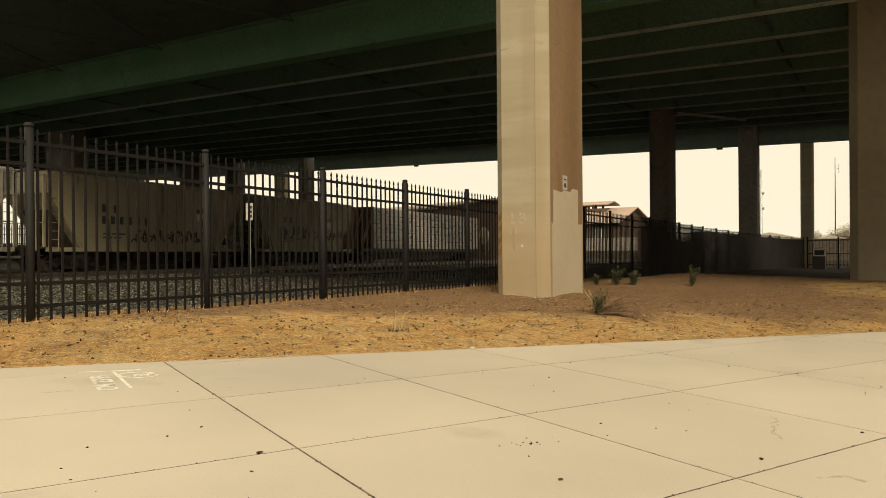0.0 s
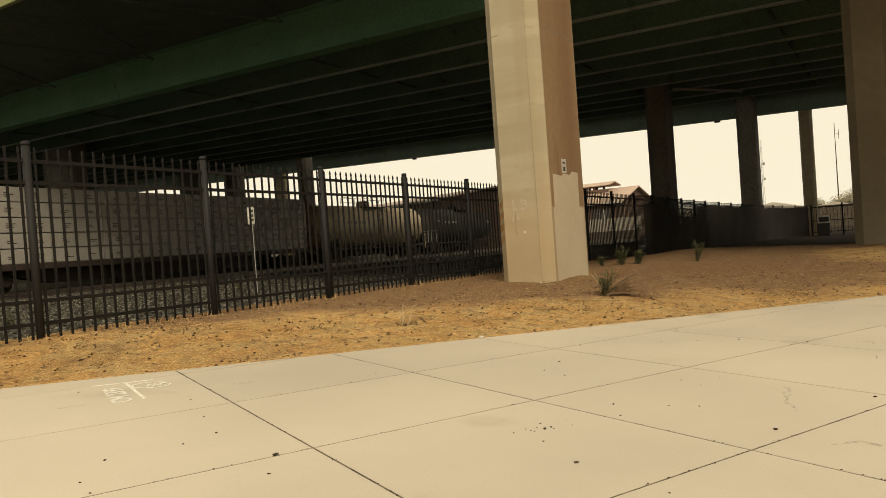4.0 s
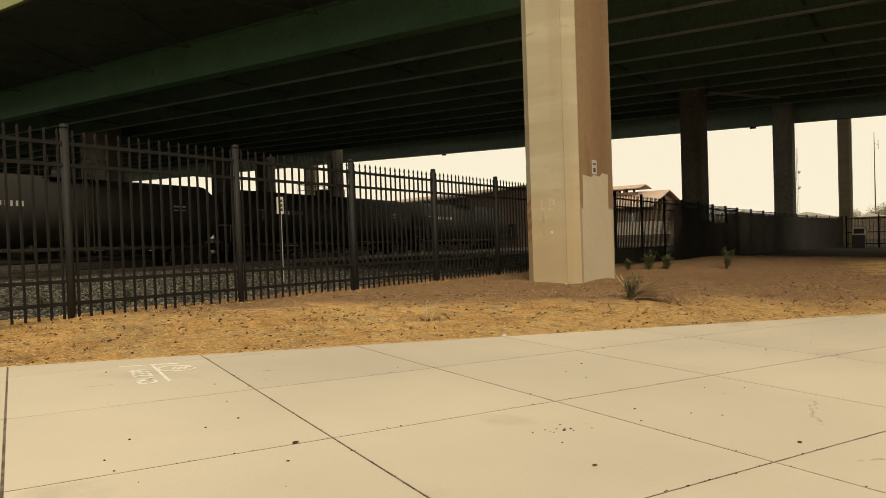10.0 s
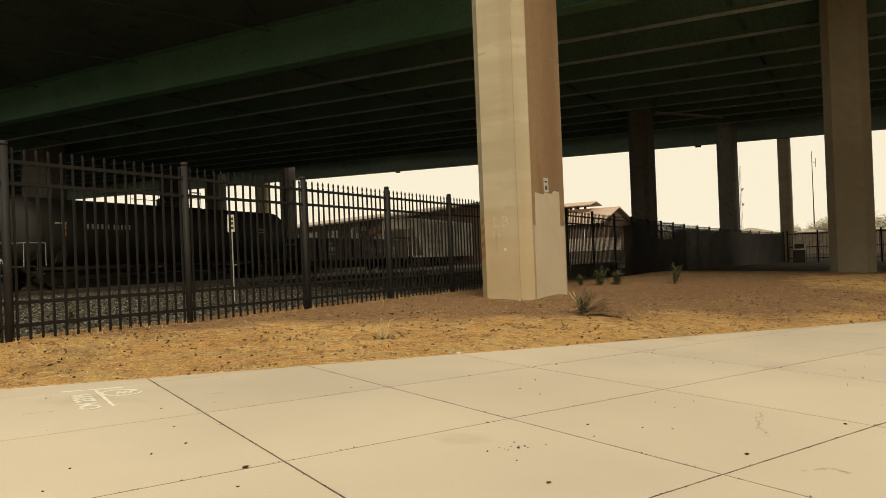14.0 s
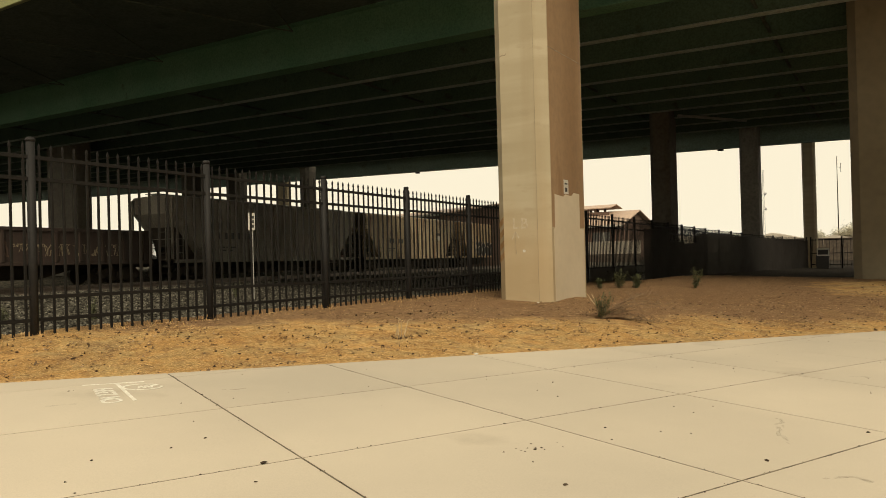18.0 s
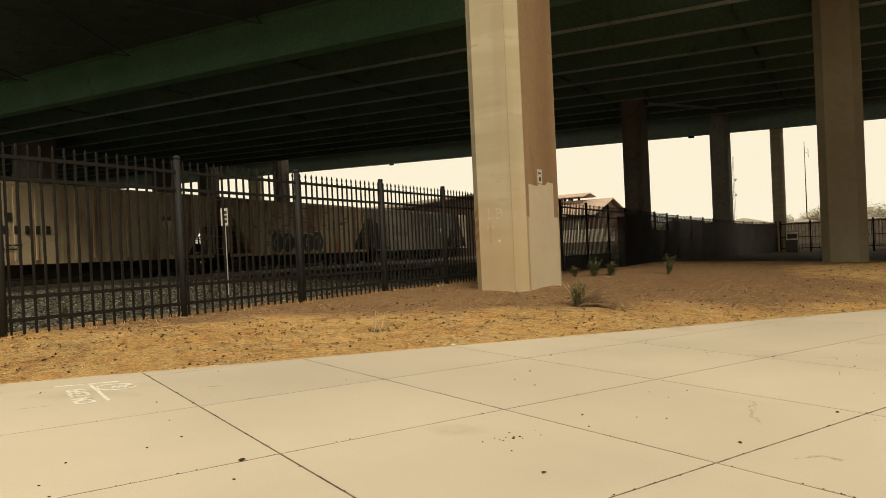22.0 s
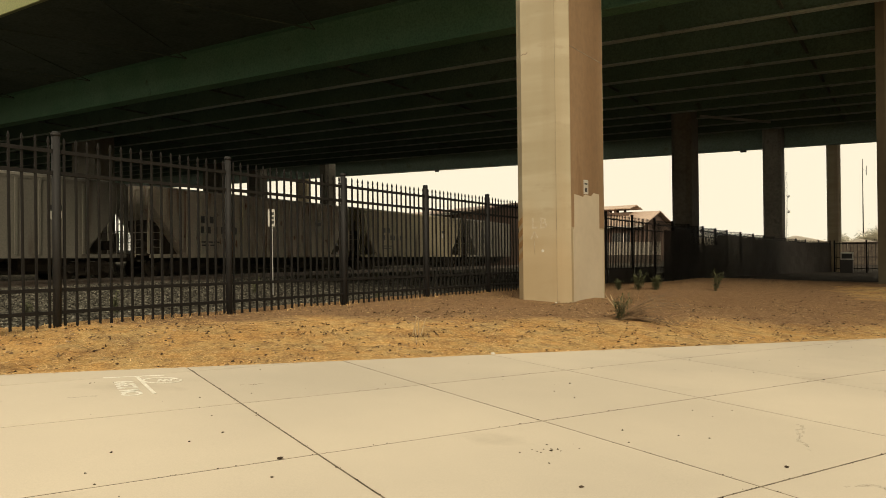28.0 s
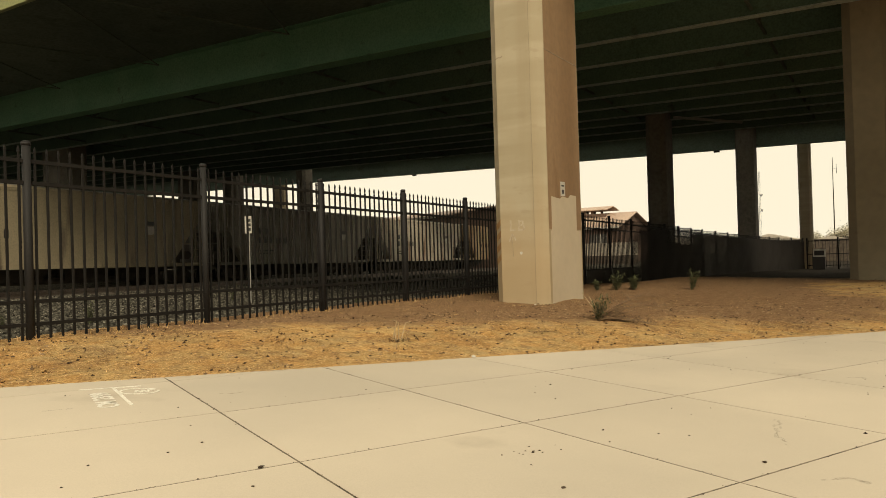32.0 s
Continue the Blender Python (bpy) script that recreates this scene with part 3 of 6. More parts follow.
def rail_mesh(length):
    bm = bm_new()
    beam(bm, (0, 0.045, 0), (0, length - 0.045, 0), 0.038, 0.042)
    return mesh_of("fence_rail", bm, M_FENCE)


def build_fence():
    me_post, me_rail = post_mesh(), rail_mesh(PITCH)
    bm = bm_new()
    picket_into(bm)
    me_picket = mesh_of("picket", bm, M_FENCE)
    # bays beside the path
    o = thing("steel_fence", "tall black steel picket fence along the tracks", "fence", kind="structure", at=pose(FX, 4.85, 0.1 + lift(FX, 4.85)))
    first, last = -3, 9
    drop = -FALL * 0.54 * PITCH
    for k in range(first, last + 1):
        shared("post", me_post, o, pose(0, k * PITCH, drop * k, 0, 0, k * 37))
        if k == last:
            break
        for z in (0.23, 0.49, 1.85, 2.10):
            shared("fence_rail", me_rail, o, pose(0, k * PITCH, z + drop * k, ALONG))
        for i in range(PICKETS):
            shared("picket", me_picket, o, pose(0.0, (k + (i + 0.62) / (PICKETS + 0.24)) * PITCH, drop * (k + i / 18), random.uniform(-0.15, 0.15), random.uniform(-0.2, 0.2)))
        if k >= 6:
            bm = bm_new()
            loft(bm, [[(0.04 + 0.008 * math.sin(j * 1.1 + k), 0.06 + j * (PITCH - 0.12) / 8, z) for j in range(9)] for z in (-0.2, 0.1, 0.47)], closed=False, caps=False)
            bmesh.ops.solidify(bm, geom=bm.faces[:], thickness=0.006)
            part("skirt_screen", bm, M_SCREEN, o, "dark fabric skirt along the foot", at=pose(0, k * PITCH, drop * k, ALONG))
    # the runs that go on beneath the far columns, hung with dark fabric
    corners = [Vector((FX, 4.85 + last * PITCH, 0.1)), Vector((-7.9, 38.0, 0.0)), Vector((-7.3, 48.0, -0.08)), Vector((-6.45, 55.0, -0.12)), Vector((-5.45, 60.2, -0.1))]
    for p in corners:
        p.z += lift(p.x, p.y)
    for a, b in zip(corners, corners[1:]):
        near = a is corners[0]
        n = round((b - a).length / PITCH)
        step = (b - a) / n
        turn = math.degrees(math.atan2(-step.x, step.y))
        o = thing("screened_fence", "long black steel fence hung with dark privacy fabric", "fence", kind="structure", at=pose(*a, 0, 0, turn))
        run = math.hypot(step.x, step.y)
        for k in range(1, n + 1):
            shared("post", me_post, o, pose(0, k * run, step.z * k))
        for k in range(n):
            z0 = step.z * k
            for z in (0.23, 0.49, 1.85, 2.10):
                shared("fence_rail", me_rail, o, pose(0, k * run, z0 + z, math.degrees(math.atan(step.z / run))))
            bm = bm_new()
            rim = (1.9, 2.02, 1.5, 1.48, 1.98)[k] if near and k < 5 else 2.06 - 0.02 * (k % 3)
            y0 = 0.38 * run if near and k == 0 else -0.01
            zs = [(-0.06, 0.02), (0.6, -0.02), (1.1, 0.01), (1.45, -0.015), (rim, 0.0)]
            loft(bm, [[(0.078 + s * math.sin(j * 0.9 + k), y0 + j * (run + 0.01 - y0) / 8, z + (0.02 * math.sin(j * 1.7 + k) if z > 1.46 else 0)) for j in range(9)] for z, s in zs], closed=False, caps=False)
            bmesh.ops.solidify(bm, geom=bm.faces[:], thickness=0.006)
            part("fabric_screen", bm, M_SCREEN, o, at=pose(0, k * run, z0))
        bm = bm_new()
        for k in range(n):
            for i in range(PICKETS):
                picket_into(bm, (k + (i + 0.62) / (PICKETS + 0.24)) * run, 0, step.z * k)
        tagged(part("picket", bm, M_FENCE, o), kind="stuff")


build_fence()

# ---------- tracks ----------


SKEW = 6.84      # the tracks lean away from the fence line
RUN = Vector((-math.sin(radians(SKEW)), math.cos(radians(SKEW))))


def track_pose(cx, s, z):
    """A place s metres along a track that passes (cx, 20) at s = 20."""
    x, y = cx + (s - 20) * RUN.x, 20 + (s - 20) * RUN.y
    slope = (lift(*RUN) - lift(0, 0))
    return pose(x, y, z + lift(x, y), math.degrees(math.atan(slope)), 0, SKEW)


def build_track(cx, top):
    o = thing("railway_track", "steel rails on dark wooden ties in ballast", "track", kind="structure", at=track_pose(cx, 0.0, 0.0))
    prof = [(-0.065, 0), (0.065, 0), (0.065, 0.012), (0.012, 0.035), (0.012, 0.125), (0.036, 0.135), (0.036, 0.17), (-0.036, 0.17), (-0.036, 0.135), (-0.012, 0.125), (-0.012, 0.035), (-0.065, 0.012)]
    for s in (-1, 1):
        bm = bm_new()
        loft(bm, [[(s * 0.753 + x, y, top - 0.17 + z) for x, z in prof] for y in (-60, 200)])
        part("rail", bm, M_STEEL, o)
    bm = bm_new()
    box(bm, (-1.3, -0.115, -0.16), (1.3, 0.115, 0.0), 0.012)
    me = mesh_of("tie", bm, M_TIE)
    for k in range(110):
        shared("tie", me, o, pose(random.uniform(-0.03, 0.03), 2 + k * 0.55, top - 0.172, 0, 0, random.uniform(-1, 1)))


RAIL = -0.42
build_track(-25.7, -0.11)
build_track(-32.0, RAIL)


def build_ballast():
    verts, faces = [], []
    rnd = random.Random(4)
    for k in range(52000):
        x = -9.0 - 21.5 * rnd.random() ** 1.25
        y = rnd.uniform(2, 34)
        r = rnd.uniform(0.018, 0.042)
        z = height(x, y) + r * 0.3
        i = len(verts)
        a = rnd.random() * 3
        for q in range(4):
            rr = r * rnd.uniform(0.7, 1.3)
            verts.append((x + rr * math.cos(a + q * 1.57), y + rr * math.sin(a + q * 1.57), z + rnd.uniform(-0.3, 0.3) * r))
        verts += [(x + rnd.uniform(-.3, .3) * r, y + rnd.uniform(-.3, .3) * r, z + r * rnd.uniform(0.5, 0.9)), (x, y, z - r)]
        for q in range(4):
            faces += [(i + q, i + (q + 1) % 4, i + 4), (i + (q + 1) % 4, i + q, i + 5)]
    me = bpy.data.meshes.new("ballast")
    me.from_pydata(verts, [], faces)
    me.materials.append(M_STONE)
    tagged(new("ballast", me), "crushed grey rock between the tracks", "ballast", kind="stuff")


build_ballast()

# ---------- freight train ----------
SPEED = 7.31
MOVING = []


def car_mats(name, a, b, c, spots=0.35, rough=0.7):
    return mat(name, a, b, c, rough=rough, big=0.7, fine=22, bump=0.06, spots=spots, streak=True)


M_CREAM = car_mats("hopper_cream", (0.37, 0.315, 0.205), (0.30, 0.258, 0.17), (0.13, 0.10, 0.068), 0.4)
M_GREYCAR = car_mats("hopper_grey", (0.338, 0.312, 0.256), (0.256, 0.237, 0.194), (0.125, 0.094, 0.069), 0.45)
M_TAN = car_mats("hopper_tan", (0.56, 0.44, 0.26), (0.47, 0.345, 0.19), (0.24, 0.095, 0.035), 0.75)
M_BROWN = car_mats("car_brown", (0.058, 0.038, 0.03), (0.045, 0.031, 0.025), (0.03, 0.023, 0.019), 0.4)
M_DARKCAR = car_mats("hopper_dark", (0.156, 0.146, 0.120), (0.120, 0.113, 0.094), (0.072, 0.058, 0.043), 0.45)
M_RUSTCREAM = car_mats("hopper_rust_cream", (0.480, 0.396, 0.258), (0.396, 0.318, 0.204), (0.180, 0.090, 0.046), 0.6)
M_PALE = car_mats("hopper_pale", (0.624, 0.570, 0.462), (0.504, 0.456, 0.366), (0.240, 0.132, 0.072), 0.55)
M_TANKBEIGE = car_mats("tank_beige", (0.516, 0.420, 0.288), (0.420, 0.336, 0.228), (0.240, 0.162, 0.096), 0.4, 0.55)
M_TANKBLACK = car_mats("tank_black", (0.024, 0.023, 0.019), (0.032, 0.029, 0.024), (0.05, 0.04, 0.028), 0.35, 0.75)
M_WRAP = car_mats("lumber_wrap", (0.50, 0.47, 0.42), (0.43, 0.405, 0.36), (0.31, 0.28, 0.235), 0.35, 0.6)
M_ORANGE = car_mats("bulkhead_orange", (0.215, 0.098, 0.035), (0.165, 0.078, 0.032), (0.075, 0.042, 0.026), 0.55)


def wheel_mesh():
    bm = bm_new()
    for s in (-1, 1):
        x = s * 0.74
        rod(bm, (x - 0.065, 0, 0), (x + 0.065, 0, 0), 0.42, seg=20)
        rod(bm, (x - s * 0.085, 0, 0), (x - s * 0.06, 0, 0), 0.455, seg=20)
        rod(bm, (x + s * 0.065, 0, 0), (x + s * 0.13, 0, 0), 0.13, seg=10)
    rod(bm, (-0.95, 0, 0), (0.95, 0, 0), 0.075, seg=10)
    return mesh_of("wheelset", bm, M_UNDER)


def sideframe_mesh():
    bm = bm_new()
    for s in (-1, 1):
        x0, x1 = s * 0.98 - 0.09, s * 0.98 + 0.09
        prof = [(-1.25, 0.50), (-1.05, 0.66), (-0.6, 0.80), (0.6, 0.80), (1.05, 0.66), (1.25, 0.50), (1.05, 0.36), (0.75, 0.42), (0.45, 0.20), (-0.45, 0.20), (-0.75, 0.42), (-1.05, 0.36)]
        loft(bm, [[(x, y, z) for y, z in prof] for x in (x0, x1)])
        for y in (-0.89, 0.89):
            rod(bm, (s * 0.96, y, 0.45), (s * 1.12, y, 0.45), 0.16, seg=10)
        for y in (-0.15, 0.0, 0.15):
            rod(bm, (s * 1.09, y, 0.28), (s * 1.09, y, 0.6), 0.06, seg=8)
    box(bm, (-0.98, -0.2, 0.38), (0.98, 0.2, 0.72))
    return mesh_of("truck_frame", bm, M_UNDER)


ME_WHEEL, ME_TRUCK = wheel_mesh(), sideframe_mesh()
WHEELS = []


def running_gear(o, length):
    half = length / 2
    for s in (-1, 1):
        y = s * (half - 2.3)
        tr = shared("truck", ME_TRUCK, o, pose(0, y, 0))
        for a in (-0.89, 0.89):
            WHEELS.append((shared("wheelset", ME_WHEEL, tr, pose(0, a, 0.45)), a))
        bm = bm_new()
        box(bm, (-0.11, 0, 0.78), (0.11, 0.55, 0.98), 0.02)
        box(bm, (-0.16, 0.42, 0.76), (0.16, 0.66, 1.02), 0.04)
        part("coupler", bm, M_UNDER, o, at=pose(0, s * (half - 0.62), 0, 0, 0, 0 if s > 0 else 180))


def ladder(o, x, y, z0, z1, m, along_x=False):
    bm = bm_new()
    w = 0.22
    dx, dy = (w, 0) if along_x else (0, w)
    for s in (-1, 1):
        beam(bm, (s * dx, s * dy, z0), (s * dx, s * dy, z1), 0.035, 0.035)
    z = z0 + 0.12
    while z < z1:
        rod(bm, (-dx, -dy, z), (dx, dy, z), 0.013, seg=6)
        z += 0.36
    part("ladder", bm, m, o, at=pose(x, y, 0))


def glyph_mesh(w, h, m):
    """A character too worn to read, as a plain bar."""
    bm = bm_new()
    wide = w * (0.42 if h > 0.15 else 0.8)
    box(bm, (0, 0, 0), (0.006, wide, h))
    return mesh_of("mark", bm, m)


GLYPHS = {}


def marks(o, x, rows, m=None):
    """Unreadable reporting marks as plain bars on the side that faces the path."""
    m = m or M_BLACK
    for name, y, z, widths, h in rows:
        for w in widths:
            key = (round(w, 3), round(h, 3), m.name)
            if key not in GLYPHS:
                GLYPHS[key] = glyph_mesh(w, h, m)
            shared(name, GLYPHS[key], o, pose(x, y, z))
            y += w


def car_pose(s):
    return track_pose(-32.0, s, RAIL)


def place_car(o, s0, s1):
    o.matrix_basis = car_pose((s0 + s1) / 2)
    MOVING.append((o, (s0 + s1) / 2))
    return s1 - s0


def smear(o, y0, y1, z, h, m, seed, w=0.07, x=1.528):
    """Scrawled spray paint: a run of jagged strokes on the side that faces the path."""
    rnd = random.Random(seed)
    y = y0
    while y < y1:
        bm = bm_new()
        pts, r = [(y, z + rnd.uniform(0.1, 0.9) * h)], h * 0.3
        for i in range(6):
            pts.append((pts[-1][0] + rnd.uniform(-0.5, 0.75) * r, z + min(max((pts[-1][1] - z) / h + rnd.uniform(-0.6, 0.6), 0.0), 1.0) * h))
        for p, q in zip(pts, pts[1:]):
            beam(bm, (x, *p), (x, *q), 0.006, w * rnd.uniform(0.5, 1.5))
        part("graffiti_stroke", bm, m, o)
        y += r * rnd.uniform(0.7, 1.5)
    return o


def rust(o, n, seed, ys, zs, size, m, x=1.528):
    """Peeled, rusty blotches with ragged edges on the side that faces the path."""
    rnd = random.Random(seed)
    for k in range(n):
        y, z, bm = rnd.uniform(*ys), rnd.uniform(*zs), bm_new()
        a, b = size[0] * rnd.uniform(0.4, 1.3), size[1] * rnd.uniform(0.4, 1.3)
        ring = [(rnd.uniform(0.45, 1.1), i * math.pi / 6) for i in range(12)]
        loft(bm, [[(q, y + a * r * math.cos(t), z + b * r * math.sin(t)) for r, t in ring] for q in (x, x + 0.003)])
        part("rust_patch", bm, m, o, "ragged rusty patch")
    return o


def hopper(s0, s1, m, label, top=4.5, ribs=True, dark_marks=True, graffiti=False):
    """Covered hopper: body with sloped end sheets, ribs, end platforms with ladders, roof walk, outlets below."""
    o = thing("hopper_car", label, "railcar", "cars of the freight train")
    L = place_car(o, s0, s1)
    half = L / 2 - 0.5
    W = 1.52
    bm = bm_new()
    # side profile, sloping in under both end platforms
    inset = min(2.4, L * 0.15)
    high = top - 0.95
    body = [(-half + 0.25, high), (-half + 0.25, top - 0.18), (half - 0.25, top - 0.18), (half - 0.25, high), (half - inset, 1.10), (-half + inset, 1.10)]
    loft(bm, [[(x, y, z) for y, z in body] for x in (-W, W)])
    part("body", bm, m, o)
    bm = bm_new()
    roof = [(-W - 0.03, top - 0.18), (-W + 0.10, top - 0.06), (0, top), (W - 0.10, top - 0.06), (W + 0.03, top - 0.18)]
    loft(bm, [[(x, y, z) for x, z in roof] for y in (-half + 0.2, half - 0.2)])
    part("roof", bm, m, o)
    bm = bm_new()
    box(bm, (-0.45, -half + 0.1, top + 0.06), (0.45, half - 0.1, top + 0.10))
    for k in range(9):
        y = -half + 0.4 + k * (2 * half - 0.8) / 8
        box(bm, (-0.3, y - 0.03, top - 0.02), (0.3, y + 0.03, top + 0.06))
    part("roof_walk", bm, M_GALV, o)
    for z0, z1, d in ((0.96, 1.14, 0.05), (top - 0.28, top - 0.16, 0.04)):
        bm = bm_new()
        for s in (-1, 1):
            box(bm, (s * (W - 0.05) - 0.07, -half + 0.2, z0), (s * (W - 0.05) + 0.07 + d * 0, half - 0.2, z1))
        part("side_sill", bm, m, o)
    if ribs:
        bm = bm_new()
        box(bm, (-0.02, -0.05, 1.14), (0.05, 0.05, top - 0.28))
        me = mesh_of("rib", bm, m)
        n = int((2 * half - 2 * inset) / 0.95)
        for k in range(n + 1):
            y = -half + inset + k * (2 * half - 2 * inset) / n
            shared("rib", me, o, pose(W, y, 0))
            shared("rib", me, o, pose(-W, y, 0, 0, 0, 180))
    # centre sill, end platforms and posts
    bm = bm_new()
    box(bm, (-0.3, -half - 0.1, 0.82), (0.3, half + 0.1, 1.18))
    part("center_sill", bm, M_UNDER, o)
    for s in (-1, 1):
        bm = bm_new()
        box(bm, (-W + 0.05, min(s * half, s * (half - 0.9)), 1.08), (W - 0.05, max(s * half, s * (half - 0.9)), 1.18), 0.01)
        part("end_platform", bm, M_UNDER, o)
        for q in (-1, 1):
            part("end_post", beam(bm_new(), (q * (W - 0.08), s * (half - 0.12), 1.15), (q * (W - 0.08), s * (half - 0.12), top - 0.2), 0.10, 0.10), m, o)
            part("side_brace", beam(bm_new(), (q * (W - 0.08), s * (half - 0.35), high), (q * (W - 0.08), s * (half - inset + 0.1), 1.1), 0.06, 0.06), m, o)
            part("slope_brace", beam(bm_new(), (q * 0.5, s * (half - 0.3), high), (q * 0.5, s * (half - inset + 0.2), 1.15), 0.08, 0.08), m, o)
        part("grab_rail", beam(bm_new(), (-W + 0.08, s * (half - 0.12), 2.2), (W - 0.08, s * (half - 0.12), 2.2), 0.04, 0.04), m, o)
        ladder(o, W + 0.03, s * (half - 0.5), 1.0, top - 0.2, m)
        ladder(o, 0.9, s * (half + 0.02), 1.0, top - 0.2, m, True)
        bm = bm_new()
        rod(bm, (0.2, s * (half - 0.5), 1.55), (0.75, s * (half - 0.5), 1.55), 0.22, seg=12)
        part("air_reservoir", bm, M_UNDER, o)
    # added dark webs fill the end openings in place of their shade
    for s in (-1, 1):
        bm = bm_new()
        ys = (s * (half - inset + 0.05), s * (half - 1.25), s * (half - 0.75))
        loft(bm, [[(x, ys[0], 1.16), (x, ys[1], 1.16), (x, ys[2], high - 0.7), (x, ys[1], high - 1.0)] for x in (-0.9, 0.9)])
        part("end_web", bm, M_UNDER, o)
    # discharge outlets
    n = 3 if L < 15.5 else 4
    for k in range(n):
        y = (k - (n - 1) / 2) * (2 * half - 2 * inset) / n
        bm = bm_new()
        loft(bm, [[(-w, y - d, z), (w, y - d, z), (w, y + d, z), (-w, y + d, z)] for w, d, z in ((1.4, 0.49 * (2 * half - 2 * inset) / n, 1.12), (0.9, 1.0, 0.68), (0.8, 0.95, 0.42))])
        part("outlet_chute", bm, M_UNDER, o)
    for x, z, r in ((0.55, 0.42, 0.15), (0.2, 0.70, 0.12), (-0.6, 0.5, 0.15)):
        part("discharge_pipe", rod(bm_new(), (x, -half + 3.4, z), (x, half - 3.4, z), r), M_UNDER, o)
    running_gear(o, L)
    x = W + (0.052 if ribs else 0.004)
    marks(o, x, [("reporting_mark", -half + inset + 0.9, 2.78, (0.62, 0.62), 0.36), ("reporting_mark", -half + inset + 0.9, 2.24, (0.48, 0.48, 0.48, 0.48, 0.48, 0.48), 0.36),
                 ("data_lettering", -half + inset + 0.95, 1.75, (0.5, 0.35, 0.5), 0.07), ("data_lettering", -half + inset + 0.95, 1.58, (0.6, 0.5), 0.07)], M_BLACK if dark_marks else M_WHITE)
    bm = bm_new()
    box(bm, (x, half - inset - 1.6, 3.0), (x + 0.005, half - inset - 1.0, 3.2))
    part("logo_shape", bm, M_BLACK if dark_marks else M_WHITE, o)
    bm = bm_new()
    loft(bm, [[(q, half - inset - 1.3 + 0.28 * a, 2.75 + b * 0.2) for a, b in ((-1, 1), (1, 1), (1, -0.4), (0.5, -1), (-0.5, -1), (-1, -0.4))] for q in (x, x + 0.005)])
    part("logo_shape", bm, M_WHITE, o)
    if graffiti:
        rnd = random.Random(int(s0))
        for k in range(5):
            y, z = half - 11.6 + k * 1.15, 1.74 + rnd.uniform(-0.06, 0.08)
            ring = [(rnd.uniform(0.88, 1.1), i * math.pi / 6) for i in range(12)]
            for name, grow, d, m_paint in (("graffiti_outline", 0.075, 0.002, M_WHITE), ("graffiti_fill", 0.0, 0.008, M_TANKBLACK)):
                bm = bm_new()
                loft(bm, [[(q, y + (0.70 + grow) * r * math.cos(a), z + (0.72 + grow) * r * math.sin(a)) for r, a in ring] for q in (x + d, x + d + 0.004)])
                part(name, bm, m_paint, o)
            bm = bm_new()
            turn, side = rnd.uniform(0.5, 1.2), rnd.choice((-1, 1))
            pts = [(y + side * 0.3 * math.cos(turn + i * 0.5), z + 0.36 * math.sin(turn + i * 0.5)) for i in range(7)]
            for p, q in zip(pts, pts[1:]):
                beam(bm, (x + 0.016, *p), (x + 0.016, *q), 0.006, 0.05)
            part("graffiti_stroke", bm, M_WHITE if k % 2 else M_PATCH, o)
    return o


